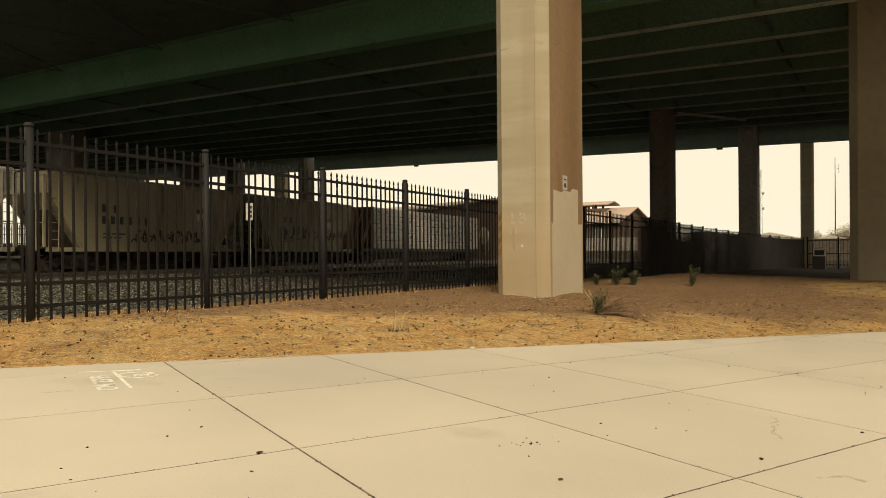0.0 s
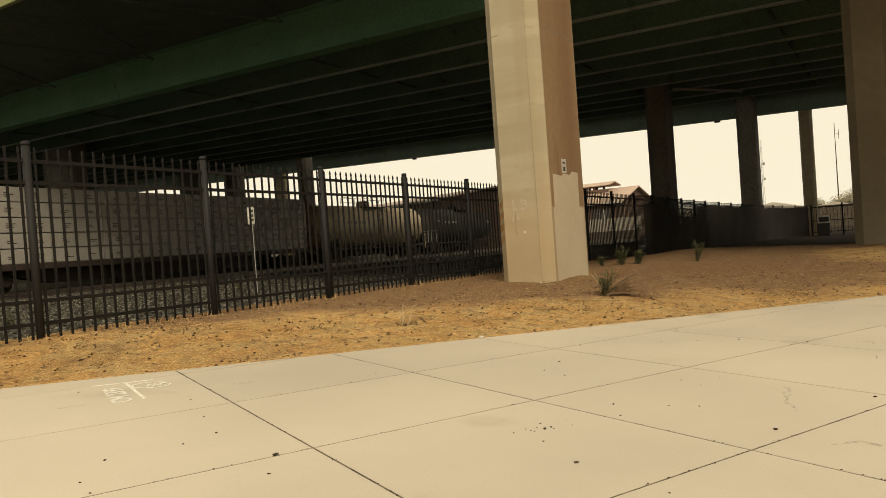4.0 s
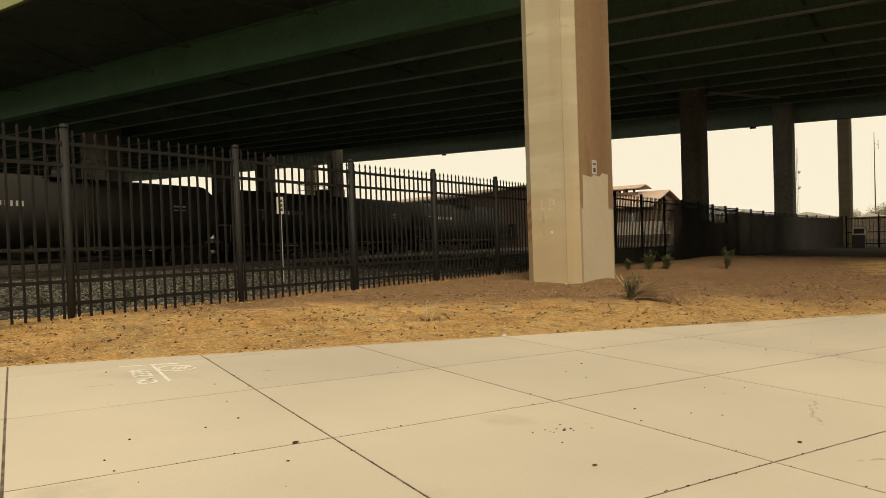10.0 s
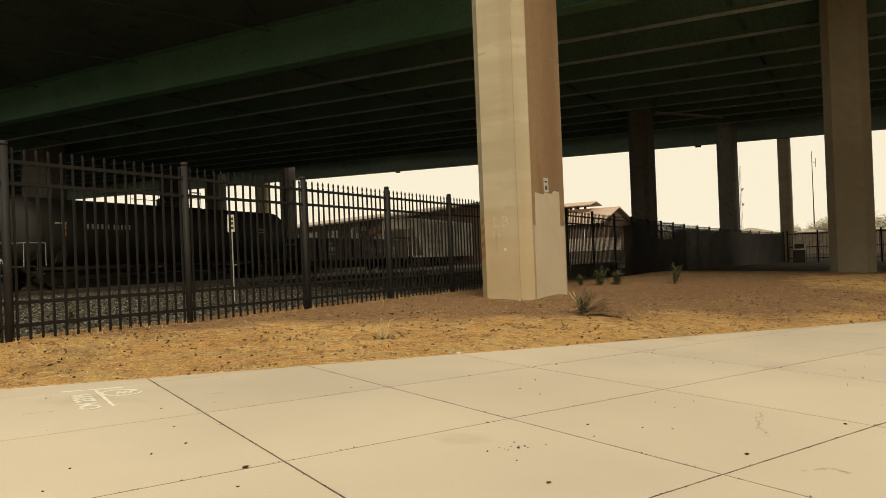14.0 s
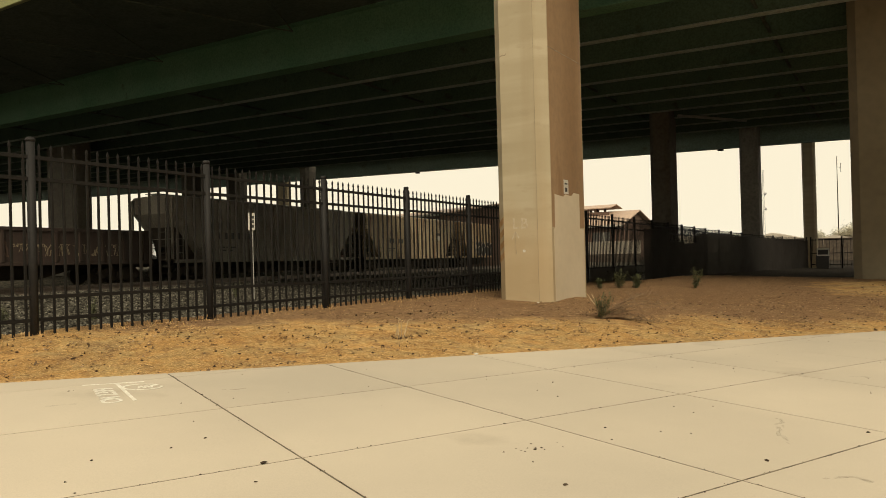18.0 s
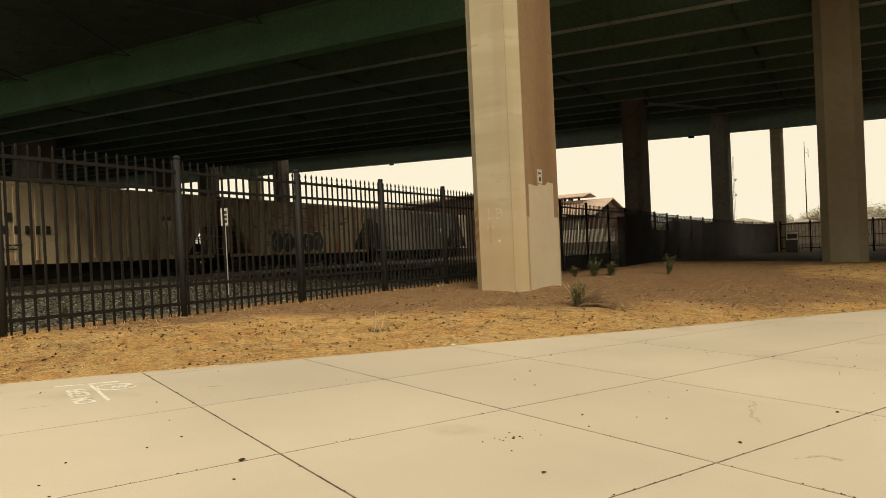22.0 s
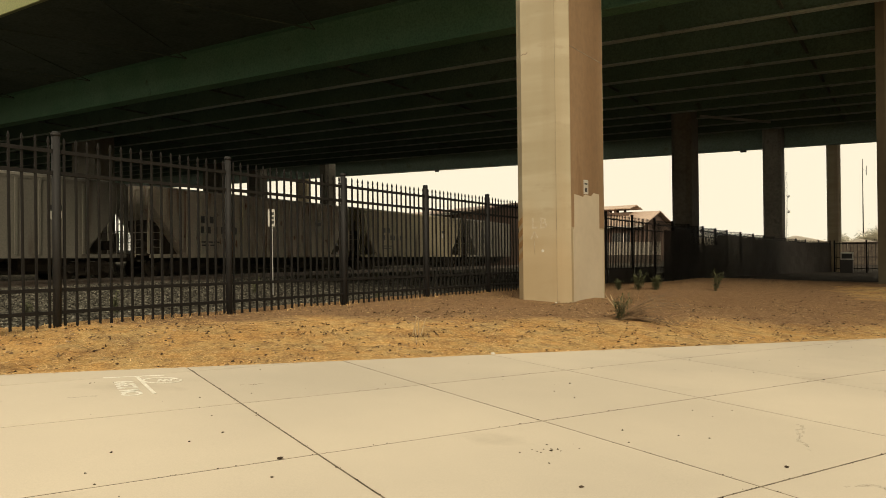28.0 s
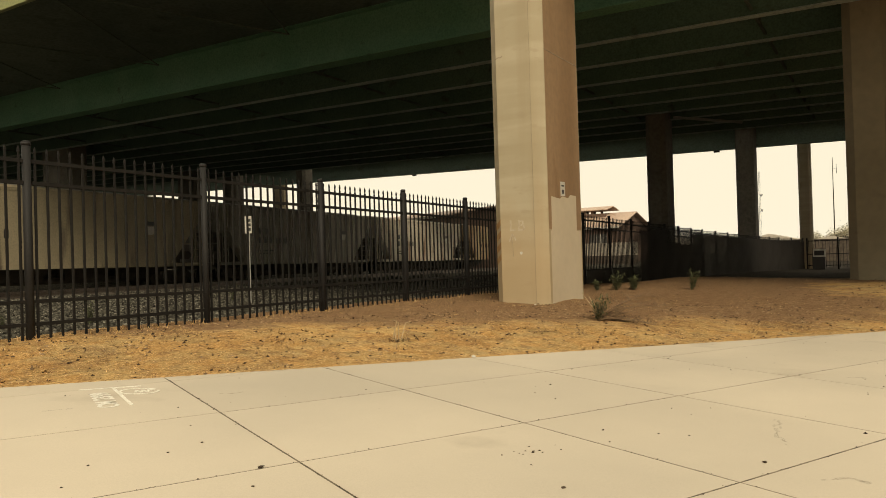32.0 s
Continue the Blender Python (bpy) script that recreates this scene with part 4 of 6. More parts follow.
def tank(s0, s1, m, label, light_marks=True, rail_cage=True):
    o = thing("tank_car", label, "railcar", "cars of the freight train")
    L = place_car(o, s0, s1)
    half = L / 2 - 0.4
    R, zc = 1.56, 2.65
    bm = bm_new()
    seg = 32
    prof = [(-half, 0.05), (-half + 0.04, 0.5), (-half + 0.14, 0.9), (-half + 0.3, 1.22), (-half + 0.52, 1.43), (-half + 0.8, R)]
    prof = prof + [(y, R) for y in np.linspace(-half + 0.8, half - 0.8, 7)[1:]] + [(-y, r) for y, r in prof[::-1]][1:]
    loft(bm, [[(r * math.cos(a), y, zc + r * math.sin(a)) for a in (2 * math.pi * i / seg for i in range(seg))] for y, r in prof], smooth=True)
    part("tank_shell", bm, m, o)
    for y in np.linspace(-half + 0.8, half - 0.8, 5):
        bm = bm_new()
        loft(bm, [[((R + 0.012) * math.cos(a), y + d, zc + (R + 0.012) * math.sin(a)) for a in (2 * math.pi * i / seg for i in range(seg))] for d in (-0.04, 0.04)], smooth=False)
        part("weld_band", bm, m, o)
    for s in (-1, 1):
        bm = bm_new()
        box(bm, (-0.35, min(s * (half + 0.2), s * (half - 3.0)), 0.80), (0.35, max(s * (half + 0.2), s * (half - 3.0)), 1.12))
        box(bm, (-1.45, min(s * (half + 0.15), s * (half - 0.5)), 1.06), (1.45, max(s * (half + 0.15), s * (half - 0.5)), 1.14))
        part("stub_sill", bm, M_UNDER, o)
    for s in (-1, 1):
        part("side_step", box(bm_new(), (s * 1.35 - 0.12, -half + 0.6, 0.92), (s * 1.35 + 0.12, half - 0.6, 1.05)), M_UNDER, o)
        bm = bm_new()
        y = s * (half - 2.0)
        loft(bm, [[(-w, y - 0.25, z), (w, y - 0.25, z), (w, y + 0.25, z), (-w, y + 0.25, z)] for w, z in ((0.5, 0.9), (1.1, 1.25), (1.32, 1.9))])
        part("saddle", bm, M_UNDER, o)
        ladder(o, 1.59, s * (half - 0.3), 0.6, 1.9, m)
        bm = bm_new()
        pts = [(1.6, s * (half + 0.1), 1.1), (1.6, s * (half + 0.1), 2.1), (1.6, s * (half - 0.9), 2.1), (1.6, s * (half - 0.9), 1.1)]
        for p, q in zip(pts, pts[1:]):
            rod(bm, p, q, 0.02, seg=6)
        rod(bm, (-1.4, s * (half + 0.1), 2.1), (1.6, s * (half + 0.1), 2.1), 0.02, seg=6)
        part("handrail", bm, M_GALV, o)
    bm = bm_new()
    rod(bm, (0, 0, zc + R - 0.06), (0, 0, zc + R + 0.34), 0.52, seg=20)
    rod(bm, (0, 0, zc + R + 0.34), (0, 0, zc + R + 0.42), 0.56, 0.4, seg=20)
    part("dome_housing", bm, m, o)
    if rail_cage:
        part("platform", box(bm_new(), (-1.1, -1.5, zc + R - 0.14), (1.1, 1.5, zc + R - 0.10)), M_UNDER, o)
        for x in (-1.08, 1.08):
            for y in (-1.45, -0.5, 0.5, 1.45):
                part("cage_post", rod(bm_new(), (x, y, zc + R - 0.7), (x, y, zc + R + 0.75), 0.018, seg=6), M_UNDER, o)
            for z in (0.4, 0.75):
                part("cage_rail", rod(bm_new(), (x, -1.45, zc + R + z), (x, 1.45, zc + R + z), 0.018, seg=6), M_UNDER, o)
        for y in (-1.45, 1.45):
            part("cage_rail", rod(bm_new(), (-1.08, y, zc + R + 0.75), (1.08, y, zc + R + 0.75), 0.018, seg=6), M_UNDER, o)
        ladder(o, 1.6, 0.0, 0.8, zc + R + 0.3, M_UNDER)
    bm = bm_new()
    rod(bm, (0.3, -half + 3.4, 0.50), (0.3, half - 3.4, 0.50), 0.11, seg=8)
    rod(bm, (-0.4, -half + 3.4, 0.72), (-0.4, half - 3.4, 0.72), 0.11, seg=8)
    rod(bm, (0.9, -half + 3.2, 0.95), (0.9, half - 3.2, 0.95), 0.04, seg=6)
    rod(bm, (-0.9, -half + 3.2, 0.85), (-0.9, half - 3.2, 0.85), 0.05, seg=6)
    for y in (-2.6, 1.9):
        rod(bm, (0.2, y, 0.85), (0.2, y + 1.1, 0.85), 0.24, seg=12)
        box(bm, (-0.5, y + 0.4, 0.85), (0.9, y + 0.5, 1.2))
    part("brake_gear", bm, M_UNDER, o)
    bm = bm_new()
    rod(bm, (0, -0.3, 0.72), (0, 0.3, 0.72), 0.2, seg=12)
    rod(bm, (0, 0, 0.55), (0, 0, 1.2), 0.14, seg=10)
    part("outlet_valve", bm, M_UNDER, o)
    x = math.sqrt(R * R - 0.25 ** 2) + 0.012
    mm = M_WHITE if light_marks else M_BLACK
    marks(o, x, [("reporting_mark", -half + 3.0, 2.76, (0.26, 0.26, 0.26, 0.26, 0.42, 0.22, 0.22, 0.22, 0.22, 0.22), 0.22)], mm)
    marks(o, x - 0.01, [("data_lettering", half - 3.6, 2.95, (0.5, 0.3), 0.08), ("data_lettering", half - 3.6, 2.75, (0.4, 0.4), 0.08), ("data_lettering", -half + 1.4, 2.95, (0.3, 0.35), 0.07)], mm)
    bm = bm_new()
    box(bm, (x, -half + 1.85, 2.4), (x + 0.006, -half + 1.95, 3.0))
    part("reflector_strip", bm, M_STRIPE, o, "yellow reflective strip")
    running_gear(o, L)
    return o


def lumber_car(s0, s1):
    """Centre-beam flatcar stacked with wrapped lumber between orange bulkheads."""
    o = thing("lumber_flatcar", "bulkhead flatcar stacked with white-wrapped lumber", "railcar", "cars of the freight train")
    L = place_car(o, s0, s1)
    half = L / 2 - 0.7
    bm = bm_new()
    box(bm, (-1.5, -half, 0.95), (1.5, half, 1.2), 0.02)
    box(bm, (-0.4, -half + 3, 0.75), (0.4, half - 3, 0.95))
    loft(bm, [[(x, -half + 3.2, 0.76), (x, half - 3.2, 0.76), (x, half - 5.0, 0.32), (x, -half + 5.0, 0.32)] for x in (-0.35, 0.35)])
    part("deck_frame", bm, M_BROWN, o, "grimy brown deck frame")
    for s, d in ((-1, 1.75), (1, 0.45)):
        bm = bm_new()
        yb = s * (half - d)
        box(bm, (-1.5, min(yb, yb + s * 0.12), 1.2), (1.5, max(yb, yb + s * 0.12), 4.42), 0.02)
        part("bulkhead", bm, M_ORANGE, o, "rust-streaked orange bulkhead")
        for x in (-1.4, -0.5, 0.5, 1.4):
            bm = bm_new()
            e = s * (half - 0.05)
            q = sorted((yb + s * 0.12, yb + s * 0.30))
            box(bm, (x - 0.08, q[0], 1.2), (x + 0.08, q[1], 4.3))
            if d > 1:
                beam(bm, (x, e, 1.25), (x, yb + s * 0.2, 3.9), 0.14, 0.14)
                beam(bm, (x, e, 1.2), (x, e, 2.3), 0.1, 0.1)
            part("bulkhead_brace", bm, M_ORANGE, o)
        ladder(o, 1.3, s * (half - 0.03), 0.8, 2.6, M_ORANGE, True)
    bm = bm_new()
    box(bm, (-0.06, -half + 0.4, 1.2), (0.06, half - 0.4, 4.4))
    part("center_beam", bm, M_ORANGE, o)
    rnd = random.Random(7)
    n, rows = 8, 5
    w = (2 * half - 2.3) / n
    hgt = (4.45 - 1.24) / rows
    bm = bm_new()
    box(bm, (0.0, 0.0, 0.0), (1.33, w - 0.035, hgt - 0.04), 0.018)
    me = mesh_of("lumber_pack", bm, M_WRAP)
    for side in (-1, 1):
        for k in range(n):
            for r in range(rows):
                y = -half + 1.8 + k * w + rnd.uniform(-0.015, 0.015)
                x = 0.09 + rnd.uniform(0, 0.025) if side > 0 else -1.44
                shared("lumber_pack", me, o, pose(x, y, 1.22 + r * hgt))
                if side > 0:
                    bm = bm_new()
                    for yy in (w * 0.22, w * 0.68):
                        yy += rnd.uniform(-0.1, 0.1)
                        for z in (0.30, 0.42, 0.54)[:rnd.randint(2, 3)]:
                            box(bm, (1.332, yy, hgt * z), (1.337, yy + rnd.uniform(0.15, 0.45), hgt * (z + 0.055)))
                    part("wrap_print", bm, M_UNDER, o, at=pose(x, y, 1.22 + r * hgt))
    running_gear(o, L)


def gondola(s0, s1):
    o = thing("gondola_car", "low dark brown open gondola car", "railcar", "cars of the freight train")
    L = place_car(o, s0, s1)
    half = L / 2 - 0.75
    H = 2.52
    bm = bm_new()
    box(bm, (-1.5, -half, 1.0), (1.5, half, 1.15))
    part("floor_pan", bm, M_BROWN, o)
    for s in (-1, 1):
        bm = bm_new()
        box(bm, (s * 1.48 - 0.04, -half, 1.0), (s * 1.48 + 0.04, half, H))
        part("side_wall", bm, M_BROWN, o)
        part("top_chord", box(bm_new(), (s * 1.5 - 0.08, -half, H - 0.12), (s * 1.5 + 0.08, half, H + 0.03), 0.01), M_BROWN, o)
        part("side_sill", box(bm_new(), (s * 1.5 - 0.07, -half, 0.95), (s * 1.5 + 0.07, half, 1.10), 0.01), M_BROWN, o)
        bm = bm_new()
        y0, y1 = sorted((s * half, s * (half - 0.08)))
        box(bm, (-1.5, y0, 1.0), (1.5, y1, H))
        part("end_wall", bm, M_BROWN, o)
        ladder(o, 1.56, s * (half - 0.4), 0.7, H, M_BROWN)
    bm = bm_new()
    box(bm, (0, -0.06, 1.1), (0.09, 0.06, H - 0.1))
    me = mesh_of("side_stake", bm, M_BROWN)
    for k in range(13):
        y = -half + 0.5 + k * (2 * half - 1) / 12
        shared("side_stake", me, o, pose(1.52, y, 0))
        shared("side_stake", me, o, pose(-1.52, y, 0, 0, 0, 180))
    bm = bm_new()
    box(bm, (-0.3, -half, 0.75), (0.3, half, 1.0))
    loft(bm, [[(x, -half + 3.4, 0.76), (x, half - 3.4, 0.76), (x, half - 5.0, 0.34), (x, -half + 5.0, 0.34)] for x in (-0.28, 0.28)])
    part("center_sill", bm, M_UNDER, o)
    marks(o, 1.525, [("reporting_mark", -half + 3.05, 2.06, (0.26, 0.26), 0.22), ("reporting_mark", -half + 2.75, 1.64, (0.3, 0.3, 0.3, 0.3, 0.3), 0.28), ("data_lettering", -half + 2.8, 1.34, (0.3, 0.4, 0.2), 0.07)], M_WHITE)
    running_gear(o, L)
    return o


hopper(-1.1, 15.9, M_GREYCAR, "grey covered hopper car with ribbed sides", top=4.45)
smear(hopper(15.9, 29.2, M_CREAM, "cream covered hopper car with soot stains", top=4.45, ribs=False), -1.6, 3.4, 1.45, 0.55, M_UNDER, 31)
smear(hopper(29.2, 40.9, M_CREAM, "short cream covered hopper car with scrawled black graffiti", top=4.4, ribs=False), -2.6, 4.2, 1.75, 0.6, M_TANKBLACK, 32)
lumber_car(40.9, 65.1)
smear(tank(65.1, 81.2, M_TANKBEIGE, "beige tank car with rust-brown grime", False), -3.2, -0.9, 1.75, 0.22, M_BLACK, 33, 0.03, 1.47)
tank(81.2, 98.5, M_TANKBLACK, "black tank car with white lettering")
tank(98.5, 118.5, M_TANKBLACK, "long black tank car with top platform")
tank(118.5, 137.9, M_TANKBLACK, "long black tank car with white data panels", True)
g = gondola(137.9, 154.3)
smear(g, -2.4, 0.2, 1.35, 0.6, M_BRICKISH, 36, 0.06, 1.526)
smear(g, 0.4, 5.6, 1.35, 0.5, M_CREAM, 34, 0.022, 1.526)
smear(g, -6.4, -6.1, 1.55, 0.3, M_ORANGE, 35, 0.09, 1.526)
hopper(154.3, 172.5, M_GREYCAR, "dusty grey ribbed hopper car with black marks")
hopper(172.5, 189.8, M_RUSTCREAM, "cream ribbed hopper car with rust stains")
rust(hopper(189.8, 207.0, M_TAN, "rusty tan hopper car with painted graffiti", ribs=False, graffiti=True), 60, 61, (-6.8, 6.8), (2.3, 4.2), (0.36, 0.06), M_ORANGE)
hopper(207.0, 224.6, M_DARKCAR, "dull dark grey ribbed hopper car")
rust(hopper(224.6, 242.5, M_PALE, "off-white hopper car with peeling rusty paint"), 44, 62, (-6.6, 6.6), (1.6, 4.1), (0.07, 0.24), M_ORANGE)
hopper(242.5, 260.2, M_CREAM, "cream hopper car with small white shield", ribs=False)
hopper(260.2, 277.2, M_GREYCAR, "grey ribbed hopper car far down the train")
hopper(277.2, 294.4, M_PALE, "pale ribbed hopper car far down the train")
hopper(294.4, 311.6, M_TAN, "tan hopper car far down the train", ribs=False)
hopper(311.6, 328.8, M_GREYCAR, "grey hopper car at the end of view")


def motions():
    times = [0.0, 0.1, 0.2, *[float(k) for k in range(1, 32)], 31.8, 31.9, 32.0]
    for o, s in MOVING:
        walk(o, [(t, car_pose(s - SPEED * t)) for t in times])
    # wheelsets roll: a row for every 80 degrees of turn
    rate = math.degrees(SPEED / 0.42)
    n = math.ceil(32.0 * rate / 80)
    for w, y in WHEELS:
        walk(w, [(32.0 * k / n, pose(0, y, 0.45, 32.0 * k / n * rate)) for k in range(n + 1)])

# ---------- details on the near column ----------


def clip_poly(poly, p, nrm):
    out = []
    for a, b in zip(poly, poly[1:] + poly[:1]):
        da, db = (a - p).dot(nrm), (b - p).dot(nrm)
        if da <= 0:
            out.append(a)
        if (da < 0) != (db < 0) and abs(da - db) > 1e-9:
            out.append(a.lerp(b, da / (da - db)))
    return out


def text_mesh(name, body, size, material, extrude=0.001):
    cu = bpy.data.curves.new(name, "FONT")
    cu.body, cu.size, cu.extrude, cu.offset = body, size, extrude, 0.004
    tmp = bpy.data.objects.new(name, cu)
    scene.collection.objects.link(tmp)
    bpy.context.view_layer.update()
    me = bpy.data.meshes.new_from_object(tmp.evaluated_get(bpy.context.evaluated_depsgraph_get()))
    bpy.data.objects.remove(tmp)
    bpy.data.curves.remove(cu)
    me.materials.clear()
    me.materials.append(material)
    return me


def plate(bm, pts, d):
    """A thin plate from a ring of points, thickened along d."""
    d = Vector(d)
    return loft(bm, [[Vector(p) for p in pts], [Vector(p) + d for p in pts]])


def column_details():
    cx, cy, bz = MAIN.matrix_basis.translation
    rx, fy = 0.54, -1.0     # the side that faces the dirt, the side that faces the path

    def side(name, yz, m, d, label=""):
        bm = bm_new()
        plate(bm, [(rx + 0.001, y - cy, z - bz) for y, z in yz], (d, 0, 0))
        part(name, bm, m, MAIN, label)

    side("stain", [(12.57, 1.52), (14.15, 1.52), (14.15, 8.3), (12.57, 8.3)], M_WASH, 0.002, "brown weathered wash on the upper face")
    side("repair_patch", [(12.64, 0.0), (14.11, 0.0), (14.11, 1.49), (13.9, 1.50), (13.91, 2.19), (13.62, 2.20), (13.5, 2.13), (13.2, 2.15), (13.1, 2.10), (12.7, 2.13), (12.69, 1.5), (12.64, 1.48)], M_PATCH, 0.004, "pale grey painted repair patch")
    side("placard", [(13.14, 2.16), (13.36, 2.16), (13.36, 2.43), (13.14, 2.43)], M_WHITE, 0.006, "small white placard")
    side("placard_print", [(13.2, 2.2), (13.3, 2.2), (13.3, 2.28), (13.2, 2.28)], M_BLACK, 0.009)
    side("placard_print", [(13.18, 2.34), (13.31, 2.34), (13.31, 2.37), (13.18, 2.37)], M_BLACK, 0.009)
    # form seams: a shallow ring and an upright joint
    side("form_seam", [(12.56, 4.83), (14.16, 4.83), (14.16, 4.845), (12.56, 4.845)], M_SEAM, 0.005)
    bm = bm_new()
    for a, b in zip(((-0.35, 4.60), (-0.29, 4.63), (-0.25, 4.61)), ((-0.29, 4.63), (-0.25, 4.61), (-0.21, 4.645))):
        beam(bm, (a[0], fy - 0.001, a[1]), (b[0], fy - 0.001, b[1]), 0.003, 0.012)
    part("crack", bm, M_SEAM, MAIN)
    rnd = random.Random(8)
    bm = bm_new()
    z, x = 0.0, 0.342
    while z < 7.6:
        dz, dx = rnd.uniform(0.08, 0.3), 0.342 + rnd.uniform(-0.004, 0.004)
        beam(bm, (x, fy - 0.0005, z), (dx, fy - 0.0005, z + dz), 0.003, rnd.uniform(0.004, 0.014) * (1.0 if z < 3.4 else 0.6))
        z, x = z + dz, dx
    part("form_seam", bm, M_SEAM, MAIN)
    for ch, x in (("L", -0.175), ("B", -0.005)):
        ob = new("painted_letter", text_mesh("painted_letter", ch, 0.285, M_FADED))
        ob.parent, ob.matrix_basis = MAIN, pose(x, fy - 0.003, 1.505 - bz, 90, 0, 0)
    bm = bm_new()
    for p, q in (((-0.11, 1.45), (-0.10, 1.03)), ((-0.11, 1.45), (-0.18, 1.31)), ((-0.11, 1.45), (-0.04, 1.33))):
        beam(bm, (p[0], fy - 0.002, p[1] - bz), (q[0], fy - 0.002, q[1] - bz), 0.004, 0.028)
    part("painted_arrow", bm, M_FADED, MAIN)
    bm = bm_new()
    rod(bm, (0.06, fy - 0.006, 1.09 - bz), (0.06, fy + 0.002, 1.09 - bz), 0.028, seg=10)
    part("paint_spot", bm, M_WHITE, MAIN)
    # faded hazard stripes on the bevel
    for k in range(4):
        z = 1.62 - 0.215 * k - bz
        bm = bm_new()
        plate(bm, [(-0.541, -0.810, z - 0.10), (-0.35, -1.001, z), (-0.35, -1.001, z + 0.12), (-0.541, -0.810, z + 0.02)], (-0.002, -0.002, 0))
        part("hazard_stripe", bm, M_STRIPE, MAIN)


column_details()

# ---------- path slabs ----------
# scored lines: one set leads away from the camera's left, the other crosses it; each a point and a direction
COLS = [(Vector((-3.772, 3.945)) + Vector((0.93, -0.37)) * u, Vector((0.4105, 0.9119))) for u in [-1.5 * k for k in range(5, 0, -1)] + [0.0, 1.445, 2.965] + [2.965 + 1.52 * k for k in range(1, 7)]]
ROWS = [(Vector((-2.44, 3.36)) + Vector((0.41, 0.912)) * v, d) for v, d in [(-1.53 * k, Vector((0.9157, -0.4017))) for k in range(7, -1, -1)] + [(1.556 * k, Vector((0.933, -0.36))) for k in range(1, 12)]]


NUM = (-4.555, 3.685, 155)
RULES = (((-5.43, 3.88), (-5.15, 4.26)), ((-5.262, 4.08), (-4.53, 3.763)))
RING_C, RING_A, RING_B = (-4.958, 4.113), (0.095, 0.11), (0.12, -0.055)


def build_path():
    o = thing("path", "pale concrete path scored into square slabs", "path", kind="structure", at=pose(0, 0, lift(0, 0), ALONG, ACROSS, 0))
    for i in range(len(COLS) - 1):
        for j in range(len(ROWS) - 1):
            wide = 0.0070
            c = [Vector(q) for q in ((-30, -30), (30, -30), (30, 40), (-30, 40))]
            for (p, d), sign in ((COLS[i], -1), (COLS[i + 1], 1), (ROWS[j], -1), (ROWS[j + 1], 1)):
                nrm = Vector((d.y, -d.x)) * sign
                if (p, d) in (ROWS[j], ROWS[j + 1]):
                    nrm = -nrm
                c = clip_poly(c, p - nrm * wide, nrm)
            if len(c) < 3:
                continue
            mid = sum(c, Vector((0, 0))) / 4
            c = clip_poly(c, EDGE, EDGE_N)
            if len(c) < 3 or mid.y < -7 or mid.x > 9:
                continue
            area = abs(sum(a.x * b.y - b.x * a.y for a, b in zip(c, c[1:] + c[:1]))) / 2
            if area < 0.01:
                continue
            m2 = sum(c, Vector((0, 0))) / len(c)
            bm = bm_new()
            dz = random.uniform(-0.0005, 0.0005)
            rim = [p + (m2 - p).normalized() * 0.0015 for p in c]
            loft(bm, [[(p.x - m2.x, p.y - m2.y, z) for p in ring] for ring, z in ((c, -0.08), (c, -0.0012), (rim, 0.0))])
            part("slab", bm, M_SLAB, o, at=pose(m2.x, m2.y, dz))
    bm = bm_new()
    q = clip_poly([Vector(p) for p in ((-14, -9), (12, -9), (12, 26), (-14, 26))], EDGE + EDGE_N * -0.02, EDGE_N)
    loft(bm, [[(p.x, p.y, z) for p in q] for z in (-0.085, -0.0025)])
    part("joint_bed", bm, M_JOINT, o)
    # survey paint: numerals, a rule with a stem, a ringed squiggle
    z = 0.0035
    ob = new("painted_numerals", text_mesh("painted_numerals", "CM 2399", 0.2, M_MARK, 0.0008))
    ob.parent, ob.matrix_basis = o, pose(NUM[0], NUM[1], z, 0, 0, NUM[2]) @ Matrix.Diagonal((0.86, 1, 1, 1))
    for p, q in RULES:
        bm = bm_new()
        beam(bm, (*p, z), (*q, z), 0.026, 0.003)
        part("painted_rule", bm, M_MARK, o)
    bm = bm_new()
    n = 22
    u = Vector(RING_A)
    v = Vector(RING_B)
    c = Vector(RING_C)
    pts = [c + u * math.cos(k / n * 2 * math.pi * 0.93) + v * math.sin(k / n * 2 * math.pi * 0.93) for k in range(n + 1)]
    pts += [c + u * (0.55 - 0.16 * k) + v * (0.45 if k % 2 else -0.35) for k in range(6)]
    for p, q in zip(pts, pts[1:]):
        beam(bm, (p.x, p.y, z), (q.x, q.y, z), 0.02, 0.003)
    part("painted_ring", bm, M_MARK, o)


build_path()


